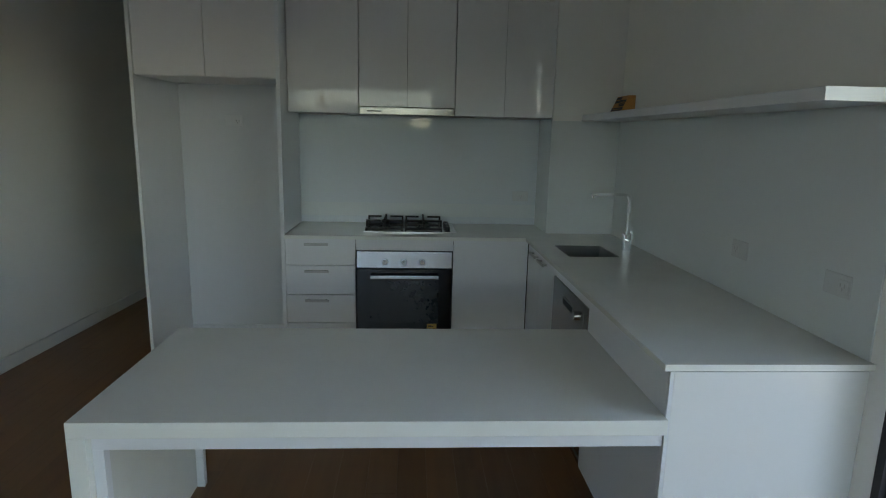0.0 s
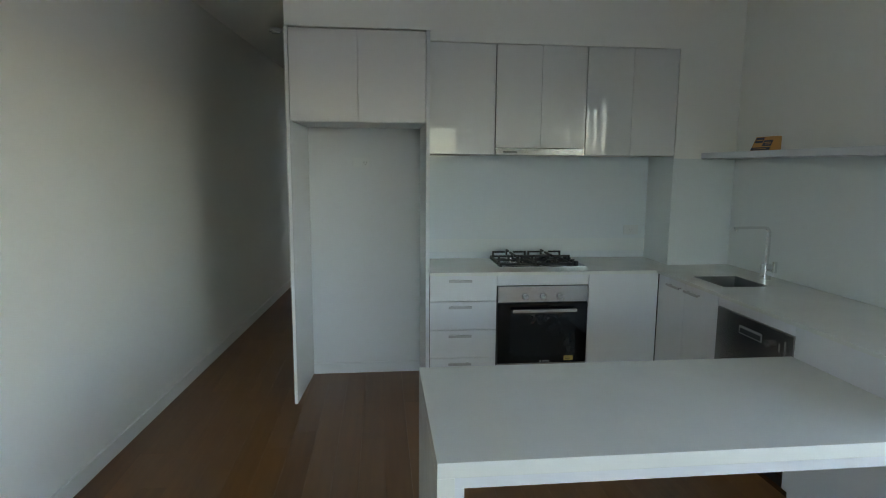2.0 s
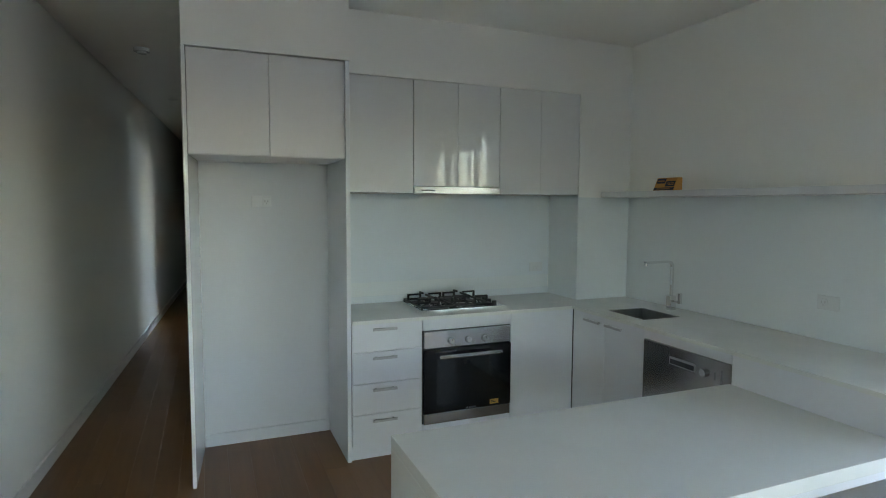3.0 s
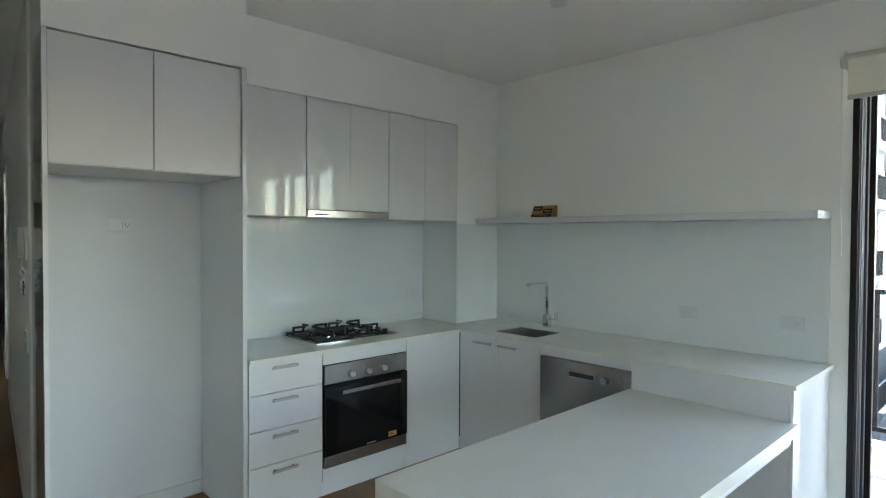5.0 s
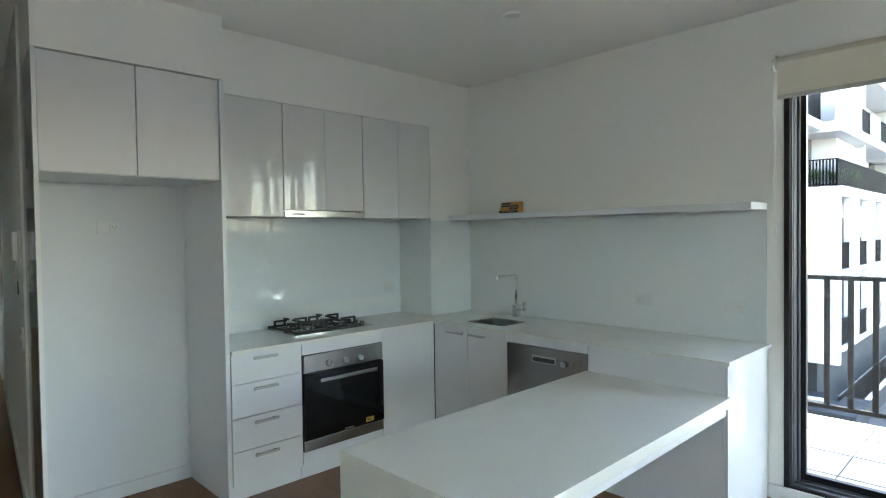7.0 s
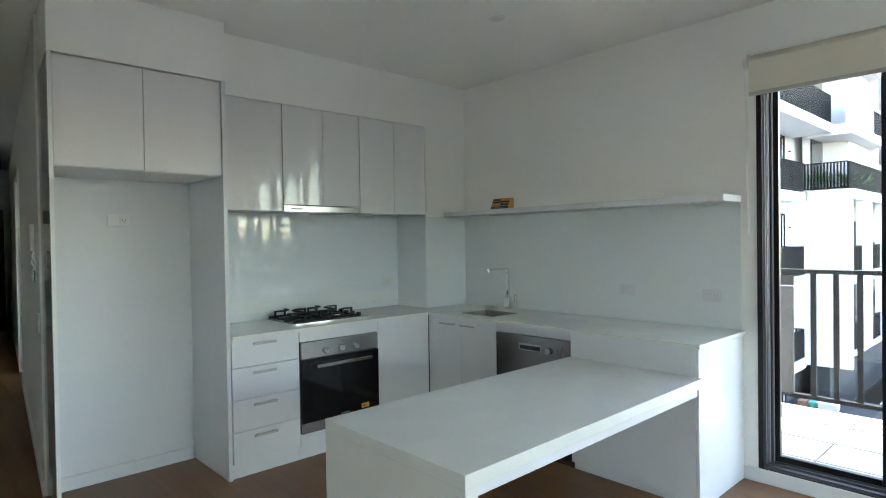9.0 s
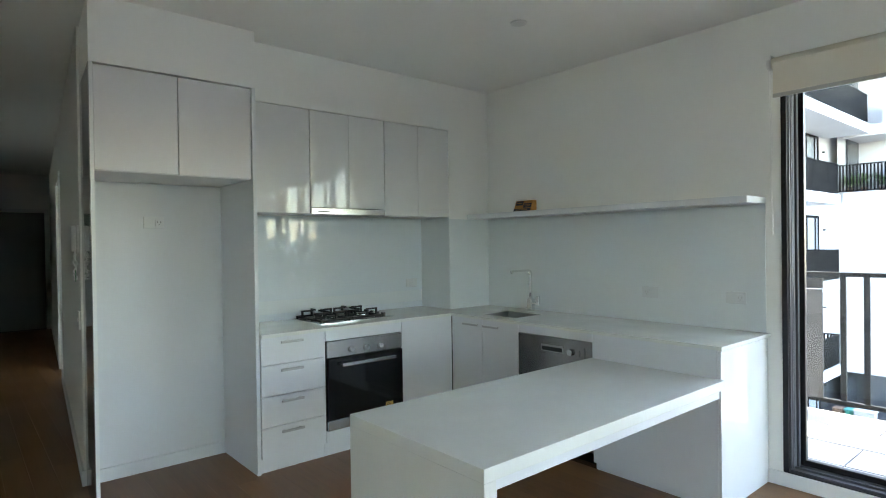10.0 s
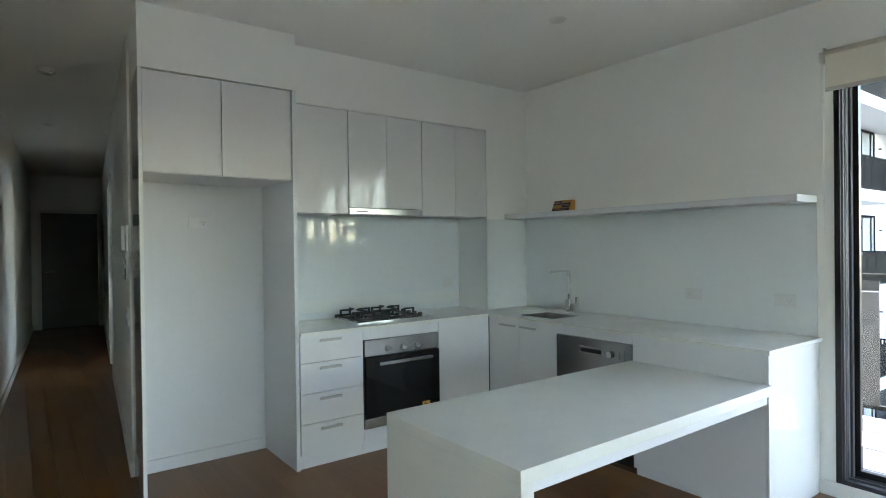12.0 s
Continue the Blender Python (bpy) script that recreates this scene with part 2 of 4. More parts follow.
# ---- large structure ----
structure("floor", boxes((-2.9, 1.85, YS - 0.2, YE + 0.2, -0.25, -0.012), (1.85, 2.8, 6.2, 9.5, -0.25, -0.012)), SUBFLOOR, "dark timber floor of narrow spotted gum boards", "floor")
structure("ceiling", boxes((-2.9, 1.85, YS - 0.2, YE + 0.2, H, H + 0.2), (1.85, 2.8, 6.2, 9.5, H, H + 0.2)), CEIL, "flat white painted plasterboard ceiling", "ceiling")
structure("wall_west", prism([(xl(YS) - 0.2, YS), (xl(YS), YS), (xl(YE), YE), (xl(YE) - 0.2, YE)], -0.012, H), PAINT, "long white painted plaster wall running into the corridor", "wall")
structure("wall_kitchen", boxes((-1.198, 1.85, YB, YB + 0.12, -0.012, H)), PAINT, "white painted wall behind the kitchen", "wall")
DY0, DY1 = 7.35, 8.2      # doorway off the corridor
structure("wall_corridor", prism([(xr(YC), YC), (-1.2, YC), (-1.2, 4.272), (xr(DY0) + 0.12, DY0), (xr(DY0), DY0)], -0.012, H), PAINT, "white painted corridor wall with intercom and switch", "wall")
structure("wall_corridor_far", prism([(xr(DY1), DY1), (xr(DY1) + 0.12, DY1), (xr(YE) + 0.12, YE), (xr(YE), YE)], -0.012, H), PAINT, "white painted corridor wall near the entry", "wall")
structure("wall_over_doorway", prism([(xr(DY0), DY0), (xr(DY0) + 0.12, DY0), (xr(DY1) + 0.12, DY1), (xr(DY1), DY1)], 2.13, H), PAINT, "white painted wall above the doorway", "wall")
structure("wall_entry", boxes((-2.3, -0.4, YE, YE + 0.2, -0.012, H)), PAINT, "white wall round the entry door", "wall")
# an unseen room added behind the doorway; its window lights the corridor
structure("wall_added_room_near", boxes((xr(6.3) + 0.03, 2.8, 6.2, 6.3, -0.012, H)), PAINT, "white wall of the unseen added room", "wall")
structure("wall_added_room_far", boxes((xr(9.5) + 0.03, 2.8, 9.4, 9.5, -0.012, H)), PAINT, "white wall of the unseen added room", "wall")
structure("wall_added_room_window", boxes((2.6, 2.8, 6.3, 6.4, -0.012, H), (2.6, 2.8, 9.3, 9.4, -0.012, H), (2.6, 2.8, 6.4, 9.3, -0.012, 1.0), (2.6, 2.8, 6.4, 9.3, 2.5, H)), PAINT, "white wall of the unseen added room, open for its window", "wall")
# balcony wall with its door opening
DOOR0, DOOR1, SILL, HEAD = -0.6, 1.432, 0.055, 2.42
structure("wall_east", boxes((XR, XR + 0.2, DOOR1, YB, -0.012, H), (XR, XR + 0.2, YS, DOOR0, -0.012, H), (XR, XR + 0.2, DOOR0, DOOR1, HEAD, H), (XR, XR + 0.2, DOOR0, DOOR1, -0.012, SILL)), PAINT, "white painted wall with the balcony door opening", "wall")
WX0, WX1 = -1.95, 0.72
structure("wall_south", boxes((-2.85, WX0, YS - 0.2, YS, -0.012, H), (WX1, XR + 0.2, YS - 0.2, YS, -0.012, H), (WX0, WX1, YS - 0.2, YS, 2.36, H), (WX0, WX1, YS - 0.2, YS, -0.012, 0.05)), PAINT, "white painted wall with a wide window opening", "wall")
# boxed duct beside the splashback, bulkheads over the cabinets
structure("wall_duct", boxes((1.2, XR - 0.001, YU, YB - 0.001, -0.012, H)), PAINT, "white painted boxed duct in the kitchen corner", "wall")
structure("bulkhead_wall_cabinets", boxes((-0.5, 1.198, YU - 0.004, YB - 0.001, 2.325, H)), PAINT, "white bulkhead above the wall cabinets", "bulkhead")
structure("bulkhead_fridge", prism([(xs(3.595), 3.595), (-0.502, 3.595), (-0.502, YB - 0.001), (xs(YB), YB - 0.001)], 2.355, H), PAINT, "white bulkhead above the fridge recess", "bulkhead")
structure("own_building", boxes((-2.9, 3.55, YS - 0.2, YE + 0.2, -9.2, -0.3)), RENDER, "white rendered apartment storeys below the flat", "building")
structure("ground", boxes((-400, 400, -400, 400, -9.6, -9.2)), ASPHALT, "grey asphalt courtyard ground", "ground")

# baseboards
def skirting(name, x0, x1, y0, y1, label, finish=TRIM):
    structure(name, boxes((x0, x1, y0, y1, 0, 0.08), bevel=0.003), finish, label, "baseboard")


structure("baseboard_west", prism([(xl(YS), YS), (xl(YS) + 0.013, YS), (xl(YE) + 0.013, YE), (xl(YE), YE)], 0, 0.085), TRIM, "low white painted skirting board", "baseboard")
structure("baseboard_corridor", prism([(xr(YC) - 0.013, 4.139), (xs(4.14) - 0.003, 4.139), (xs(4.14) - 0.003, YC - 0.001), (xr(YC), YC - 0.001), (xr(7.25), 7.25), (xr(7.25) - 0.013, 7.25)], 0, 0.09), TRIM, "low white painted skirting board", "baseboard")
structure("baseboard_corridor_far", prism([(xr(8.3) - 0.013, 8.3), (xr(8.3), 8.3), (xr(YE), YE), (xr(YE) - 0.013, YE)], 0, 0.09), TRIM, "low white painted skirting board", "baseboard")
skirting("baseboard_recess", -1.314, -0.53, YB - 0.02, YB - 0.0085, "pale grey skirting at the back of the fridge recess", LINING)
skirting("baseboard_east", XR - 0.013, XR - 0.001, YS, 1.515, "white skirting under the balcony door")

# doorway lining off the corridor
arch = structure("trim_doorway", prism([(xr(DY0 - 0.07) - 0.015, DY0 - 0.07), (xr(DY0 - 0.07), DY0 - 0.07), (xr(DY0), DY0), (xr(DY0) - 0.015, DY0)], 0, 2.13), TRIM, "white architrave round the doorway", "architrave")
part("architrave", prism([(xr(DY1) - 0.015, DY1), (xr(DY1), DY1), (xr(DY1 + 0.07), DY1 + 0.07), (xr(DY1 + 0.07) - 0.015, DY1 + 0.07)], 0, 2.13), TRIM, arch)
part("head_architrave", prism([(xr(DY0 - 0.07) - 0.015, DY0 - 0.07), (xr(DY0 - 0.07), DY0 - 0.07), (xr(DY1 + 0.07), DY1 + 0.07), (xr(DY1 + 0.07) - 0.015, DY1 + 0.07)], 2.13, 2.2), TRIM, arch)
# leaf set open so that light from the added room reaches the corridor
door_off = thing("door_1", (xr(DY0) + 0.1, DY0, 0), "white painted internal door off the corridor, set open to let light through", "door", kind="structure")
part("leaf", boxes((xr(DY1) + 0.12, xr(DY1) + 0.9, DY1 - 0.04, DY1 - 0.002, 0.004, 2.11), bevel=0.002), TRIM, door_off)
part("door_handle", rods(((xr(DY1) + 0.82, DY1 - 0.04, 1.0), (xr(DY1) + 0.82, DY1 - 0.09, 1.0), 0.01), ((xr(DY1) + 0.82, DY1 - 0.085, 1.0), (xr(DY1) + 0.7, DY1 - 0.085, 1.0), 0.008)), CHROME, door_off, "chrome lever handle")

# entry door
entry = thing("door_2", (-1.4, YE, 0), "glossy dark entry door at the corridor end", "door", kind="structure")
part("leaf", boxes((-1.545, -0.7, YE - 0.04, YE - 0.002, 0.02, 2.03), bevel=0.003), DOORPAINT, entry)
part("door_frame", boxes((-1.6, -1.55, YE - 0.05, YE - 0.001, 0, 2.09), (-0.695, -0.645, YE - 0.05, YE - 0.001, 0, 2.09), (-1.55, -0.695, YE - 0.05, YE - 0.001, 2.035, 2.09)), TRIM, entry, "white painted door frame")
part("door_handle", rods(((-1.48, YE - 0.04, 1.0), (-1.48, YE - 0.1, 1.0), 0.012), ((-1.48, YE - 0.095, 1.0), (-1.36, YE - 0.095, 1.0), 0.009)), CHROME, entry, "chrome lever handle")
part("threshold_seal", boxes((-1.545, -0.7, YE - 0.045, YE - 0.003, 0.0, 0.018)), BLACKPL, entry, "black draught seal")


# ---- windows ----
def slider(name, along, lo, hi, z0, z1, wall, mullions, label, out, glass=PANE):
    """A glazed sliding door in a wall; along is the axis it runs on, out the sign of outdoors."""
    def lim(a0, a1, d0, d1, c0, c1):
        d0, d1 = sorted((wall + out * d0, wall + out * d1))
        return (d0, d1, a0, a1, c0, c1) if along == "y" else (a0, a1, d0, d1, c0, c1)
    w = structure(name, boxes(lim(hi - 0.028, hi, -0.006, 0.16, z0, z1), lim(lo, lo + 0.028, -0.006, 0.14, z0, z1), lim(lo + 0.028, hi - 0.028, -0.006, 0.14, z1 - 0.03, z1), lim(lo + 0.028, hi - 0.028, -0.006, 0.14, z0, z0 + 0.03)), BLACKAL, label, "window")
    part("track", boxes(lim(lo + 0.03, hi - 0.03, 0.012, 0.125, z0 + 0.03, z0 + 0.042), lim(lo + 0.03, hi - 0.03, 0.045, 0.052, z0 + 0.042, z0 + 0.055), lim(lo + 0.03, hi - 0.03, 0.085, 0.092, z0 + 0.042, z0 + 0.055)), GREYAL, w, "grey aluminium sliding track")
    edges = [lo + 0.03, *mullions, hi - 0.03]
    for i, (a, b) in enumerate(zip(edges, edges[1:])):
        d = 0.06 if i % 2 else 0.03
        last = b == edges[-1]
        if last:
            d = 0.1
        sash = part("sash", boxes(lim(a, a + 0.06, d, d + 0.045, z0 + 0.045, z1 - 0.032), lim(b - (0.05 if last else 0.04), b, d + 0.002, d + 0.035, z0 + 0.045, z1 - 0.032), lim(a + 0.06, b - 0.04, d, d + 0.035, z0 + 0.045, z0 + 0.085), lim(a + 0.06, b - 0.04, d, d + 0.035, z1 - 0.08, z1 - 0.032), bevel=0.002), BLACKAL, w)
        if last:
            part("jamb_cover", boxes(lim(b - 0.006, b, 0.012, 0.04, z0 + 0.045, z1 - 0.032), lim(b - 0.014, b, 0.04, 0.07, z0 + 0.045, z1 - 0.032), lim(b - 0.026, b, 0.07, d - 0.002, z0 + 0.045, z1 - 0.032), bevel=0.003), GREYAL, w, "grey aluminium jamb lining")
            bead = lim(b - 0.004, b - 0.004, 0.036, 0.036, z0 + 0.045, z1 - 0.032)
            part("jamb_bead", rods(((bead[0], bead[2], bead[4]), (bead[0], bead[2], bead[5]), 0.0085), seg=20), BEAD, w, "satin rounded aluminium bead", smooth=True)
        pane = part("pane", boxes(lim(a + 0.055, b - 0.038, d + 0.014, d + 0.02, z0 + 0.08, z1 - 0.075)), glass, sash)
        pane.visible_shadow = False
    return w


slider("window_1", "y", DOOR0, DOOR1, SILL, HEAD, XR, [0.07, 0.38, 0.82], "black framed sliding glass door to the tiled balcony", 1)
slider("window_2", "x", WX0, WX1, 0.05, 2.36, YS, [-1.43, -0.25], "wide black framed sliding window behind the living area", -1, TINTED)
# window of the unseen room, added as a light source
slider("window_3", "y", 6.4, 9.3, 1.0, 2.5, 2.6, [7.85], "black framed window of the unseen room, added to light the corridor", 1)

# roller blind over the balcony door
blind = thing("roller_blind", (1.59, 1.46, 2.372), "cream fabric roller blind almost fully rolled up", "blind")
part("roll", rods(((1.595, 1.45, 2.372), (1.595, -0.7, 2.372), 0.036), seg=24), FABRIC, blind, smooth=True)
part("fabric", boxes((1.5588, 1.5606, -0.69, 1.44, 2.195, 2.372)), FABRIC, blind)
part("bottom_bar", boxes((1.5535, 1.5655, -0.69, 1.44, 2.178, 2.2), bevel=0.003), mat("grey_blind_bar", (0.5, 0.49, 0.46), 0.5), blind, "grey hem bar")
part("bracket", boxes((1.57, XR - 0.001, 1.452, 1.458, 2.335, 2.42), bevel=0.002), WHITEPL, blind, "white end bracket")
part("chain_wheel", rods(((1.595, 1.458, 2.372), (1.595, 1.475, 2.372), 0.03), seg=20), WHITEPL, blind, smooth=True)
cord = bmesh.new()
for dx in (-0.009, 0.011):
    tube(cord, [Vector((1.595 + dx * (1 - 0.5 * (i / 14) ** 2) + 0.02 * i / 14, 1.468 + 0.004 * math.sin(i * 0.8), 2.372 - i * 0.068)) for i in range(15)], 0.0022, 6)
part("chain", cord, WHITEPL, blind, "white beaded pull chain")

# ---- kitchen: fridge surround ----
fr = thing("fridge_cabinet", (-0.94, YB, 0), "tall matt white fridge surround with two closed overhead doors", "cabinet")
part("side_panel", prism([(xs(3.587), 3.587), (xs(3.587) + 0.018, 3.587), (xs(YB) + 0.018, YB - 0.002), (xs(YB), YB - 0.002)], 0.0, 2.351), GLOSS, fr, "gloss white end panel")
# thin skin, darker than the white panel that it covers
SKIN = mat("grey_gloss_skin", (0.27, 0.265, 0.27), 0.08, vary=0.03)
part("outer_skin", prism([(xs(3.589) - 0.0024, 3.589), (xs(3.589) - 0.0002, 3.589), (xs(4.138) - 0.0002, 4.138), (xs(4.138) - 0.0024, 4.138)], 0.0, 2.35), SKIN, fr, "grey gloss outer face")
part("side_panel", boxes((-0.528, -0.504, 3.587, YB - 0.002, 0.0, 2.351), bevel=0.0015), SATIN, fr)
part("body", prism([(xs(3.625) + 0.019, 3.625), (-0.53, 3.625), (-0.53, YB - 0.003), (xs(YB) + 0.019, YB - 0.003)], 1.80, 2.351), MATTE, fr)
part("back_lining", boxes((xs(YB) + 0.0185, -0.5285, YB - 0.008, YB - 0.0015, 0.0, 1.799)), LINING, fr, "pale grey back lining")
for a, b in ((-1.3545, -0.947), (-0.943, -0.5305)):
    part("door", boxes((a, b, 3.603, 3.622, 1.803, 2.3475), bevel=0.0015), MATTE, fr)

# base cabinets along the back wall
dr = thing("drawer_cabinet", (-0.29, YB, 0), "satin white base cabinet with four drawers", "cabinet")
part("body", boxes((-0.502, -0.062, YF + 0.02, YB - 0.003, 0.09, 0.8345)), GAP, dr)
part("kickboard", boxes((-0.502, -0.062, YF + 0.03, YF + 0.045, 0.0, 0.09)), SATIN, dr)
for z0, z1 in ((0.664, 0.8345), (0.472, 0.6605), (0.283, 0.4685), (0.092, 0.2795)):
    d = part("drawer_front", boxes((-0.5, -0.0635, YF, YF + 0.018, z0, z1), bevel=0.0012), SATIN, dr)
    zc = z1 - 0.034
    h = boxes((-0.38, -0.23, YF - 0.03, YF - 0.021, zc - 0.008, zc + 0.008), (-0.363, -0.353, YF - 0.021, YF + 0.001, zc - 0.005, zc + 0.005), (-0.257, -0.247, YF - 0.021, YF + 0.001, zc - 0.005, zc + 0.005), bevel=0.0015)
    part("handle", h, HANDLE, d, "satin nickel bar handle")

oh = thing("oven_cabinet", (0.247, YB, 0), "satin white oven housing with filler panels", "cabinet")
part("filler_panel", boxes((-0.0595, 0.556, YF, YF + 0.018, 0.764, 0.8345), bevel=0.0012), SATIN, oh)
part("filler_panel", boxes((-0.0595, 0.556, YF, YF + 0.018, 0.092, 0.166), bevel=0.0012), SATIN, oh)
part("body", boxes((-0.06, 0.557, YF + 0.02, YB - 0.003, 0.09, 0.166), (-0.06, -0.05, YF + 0.02, YB - 0.003, 0.166, 0.8345), (0.547, 0.557, YF + 0.02, YB - 0.003, 0.166, 0.8345)), GAP, oh)
part("kickboard", boxes((-0.0595, 0.556, YF + 0.03, YF + 0.045, 0.0, 0.09)), SATIN, oh)

ov = thing("oven", (0.247, YF, 0.17), "built-in oven with black glass door and steel fascia", "oven")
part("chassis", boxes((-0.048, 0.545, YF + 0.005, YB - 0.04, 0.17, 0.76)), BLACKPL, ov)
fascia = part("control_panel", boxes((-0.054, 0.55, YF - 0.012, YF + 0.004, 0.652, 0.758), bevel=0.002), STEEL, ov, "brushed steel control panel")
for x in (0.125, 0.245, 0.36):
    part("knob_collar", rods(((x, YF - 0.0115, 0.692), (x, YF - 0.0165, 0.692), 0.022), seg=24), DWSTEEL, fascia, "dark steel collar")
    part("knob", rods(((x, YF - 0.016, 0.692), (x, YF - 0.036, 0.692), 0.0165), seg=24), HANDLE, fascia, "round steel knob")
    part("pointer", boxes((x - 0.002, x + 0.002, YF - 0.0372, YF - 0.0355, 0.694, 0.707)), BLACKPL, fascia)
odoor = part("door", boxes((-0.054, 0.55, YF - 0.02, YF + 0.004, 0.24, 0.646), bevel=0.003), BLACKGLASS, ov, "black glass door")
part("window", boxes((0.03, 0.47, YF - 0.0215, YF - 0.0195, 0.29, 0.57), bevel=0.0005), OVENWIN, odoor)
part("handle", boxes((0.035, 0.465, YF - 0.062, YF - 0.046, 0.592, 0.614), (0.05, 0.07, YF - 0.047, YF - 0.019, 0.596, 0.61), (0.43, 0.45, YF - 0.047, YF - 0.019, 0.596, 0.61), bevel=0.003), STEEL, odoor, "steel bar handle")
part("mark", boxes((0.25, 0.3, YF - 0.0212, YF - 0.0198, 0.247, 0.255)), MARK, odoor, "pale maker's mark")
part("round_mark", rods(((0.238, YF - 0.0198, 0.251), (0.238, YF - 0.0212, 0.251), 0.006), seg=16), MARK, odoor)
part("sticker", boxes((0.398, 0.46, YF - 0.0225, YF - 0.0198, 0.253, 0.284)), YELLOW, odoor, "amber energy sticker")
part("sticker_print", boxes((0.404, 0.44, YF - 0.0232, YF - 0.0224, 0.263, 0.268), (0.404, 0.428, YF - 0.0232, YF - 0.0224, 0.273, 0.277)), BLACKPL, odoor)
part("lower_trim", boxes((-0.054, 0.55, YF - 0.012, YF + 0.004, 0.17, 0.236), bevel=0.002), STEEL, ov, "brushed steel lower trim")

cc = thing("corner_cabinet", (0.8, YB, 0), "satin white corner base cabinet with a plain door", "cabinet")
part("body", boxes((0.56, 1.646, YF + 0.02, YU - 0.004, 0.09, 0.8345), (0.56, 1.196, YU - 0.004, YB - 0.003, 0.09, 0.8345)), GAP, cc)
part("door", boxes((0.56, 1.04, YF, YF + 0.018, 0.092, 0.8345), bevel=0.0012), SATIN, cc)
part("kickboard", boxes((0.56, 1.07, YF + 0.03, YF + 0.045, 0, 0.09)), SATIN, cc)

# base cabinets along the balcony wall
XF = 1.045
sk = thing("sink_cabinet", (1.35, 3.2, 0), "satin white sink base cabinet with two doors", "cabinet")
part("body", boxes((XF + 0.02, XR - 0.003, 2.885, 3.55, 0.09, 0.66)), GAP, sk)
part("kickboard", boxes((XF + 0.03, XF + 0.045, 2.885, 3.61, 0, 0.09)), SATIN, sk)
for a, b, h0, h1 in ((3.243, 3.575, 3.27, 3.43), (2.888, 3.24, 3.06, 3.215)):
    d = part("door", boxes((XF, XF + 0.018, a, b, 0.092, 0.8345), bevel=0.0012), SATIN, sk)
    part("handle", boxes((XF - 0.03, XF - 0.02, h0, h1, 0.783, 0.797), (XF - 0.021, XF + 0.001, h0 + 0.015, h0 + 0.025, 0.785, 0.795), (XF - 0.021, XF + 0.001, h1 - 0.025, h1 - 0.015, 0.785, 0.795), bevel=0.0015), HANDLE, d, "satin nickel bar handle")

dwc = thing("dishwasher", (1.35, 2.58, 0), "built-in dishwasher with dark brushed steel front", "dishwasher")
part("tub", boxes((XF + 0.025, XR - 0.05, 2.29, 2.875, 0.03, 0.775)), BLACKPL, dwc)
dwd = part("door", boxes((XF - 0.004, XF + 0.02, 2.284, 2.882, 0.1, 0.779), bevel=0.003), DWSTEEL, dwc, "dark brushed steel door")
part("grip_recess", boxes((XF - 0.006, XF - 0.003, 2.5, 2.68, 0.685, 0.728), bevel=0.001), HANDLE, dwd, "steel grip frame")
part("grip_slot", boxes((XF - 0.0075, XF - 0.0055, 2.508, 2.672, 0.69, 0.716)), BLACKPL, dwd)
part("dial", rods(((XF - 0.003, 2.44, 0.7), (XF - 0.022, 2.44, 0.7), 0.02), seg=20), STEEL, dwd)
part("lights", boxes((XF - 0.0055, XF - 0.0035, 2.33, 2.34, 0.66, 0.74), (XF - 0.0055, XF - 0.0035, 2.37, 2.378, 0.68, 0.72)), SLOT, dwd)
part("kickboard", boxes((XF + 0.03, XF + 0.045, 2.284, 2.882, 0.0, 0.098)), DWSTEEL, dwc)
ep = thing("end_cabinet", (1.35, 1.9, 0), "white end cabinet with a gloss end panel", "cabinet")
part("filler_rail", boxes((XF, XF + 0.018, 2.284, 2.884, 0.783, 0.8345)), SATIN, ep)
part("back_panel", boxes((XF, XF + 0.018, 1.526, 2.281, 0.05, 0.8345), bevel=0.001), SATIN, ep)
part("body", boxes((XF + 0.02, XR - 0.003, 1.527, 2.281, 0.05, 0.8345)), CARCASS, ep)
part("end_panel", boxes((XF + 0.012, XR - 0.002, 1.51, 1.524, 0.0, 0.828), bevel=0.0012), GLOSS, ep, "gloss white end panel")
part("edge_strip", boxes((XF, XF + 0.0115, 1.51, 1.524, 0.0, 0.828)), SATIN, ep)
part("kickboard", boxes((XF + 0.03, XF + 0.045, 1.526, 2.28, 0, 0.05)), SATIN, ep)

# counter, with its sink cut-out
SX0, SX1, SY0, SY1 = 1.145, 1.43, 3.0, 3.34
ct = thing("kitchen_counter", (0.6, 3.9, 0.84), "white engineered stone L-shaped kitchen counter", "counter")
def joined(rects):
    bm = bmesh.new()
    for b in rects:
        box(bm, *b, TOP - 0.022, TOP)
    return bm


part("back_slab", joined([(-0.503, 1.0195, 3.558, YB - 0.003), (1.0195, 1.198, YU - 0.002, YB - 0.003)]), STONE, ct)
def slab_with_hole(x0, x1, y0, y1, hx0, hx1, hy0, hy1, z0, z1):
    """A slab with a rectangular cut-out, as one closed skin."""
    bm = bmesh.new()
    ring = {}
    for z in (z0, z1):
        ring[z] = [[bm.verts.new((x, y, z)) for x, y in ((a, c), (b, c), (b, d), (a, d))] for a, b, c, d in ((x0, x1, y0, y1), (hx0, hx1, hy0, hy1))]
    for i in range(4):
        j = (i + 1) % 4
        (ol, il), (oh, ih) = ring[z0], ring[z1]
        bm.faces.new((oh[i], oh[j], ih[j], ih[i]))
        bm.faces.new((ol[j], ol[i], il[i], il[j]))
        bm.faces.new((ol[i], ol[j], oh[j], oh[i]))
        bm.faces.new((il[j], il[i], ih[i], ih[j]))
    return bm


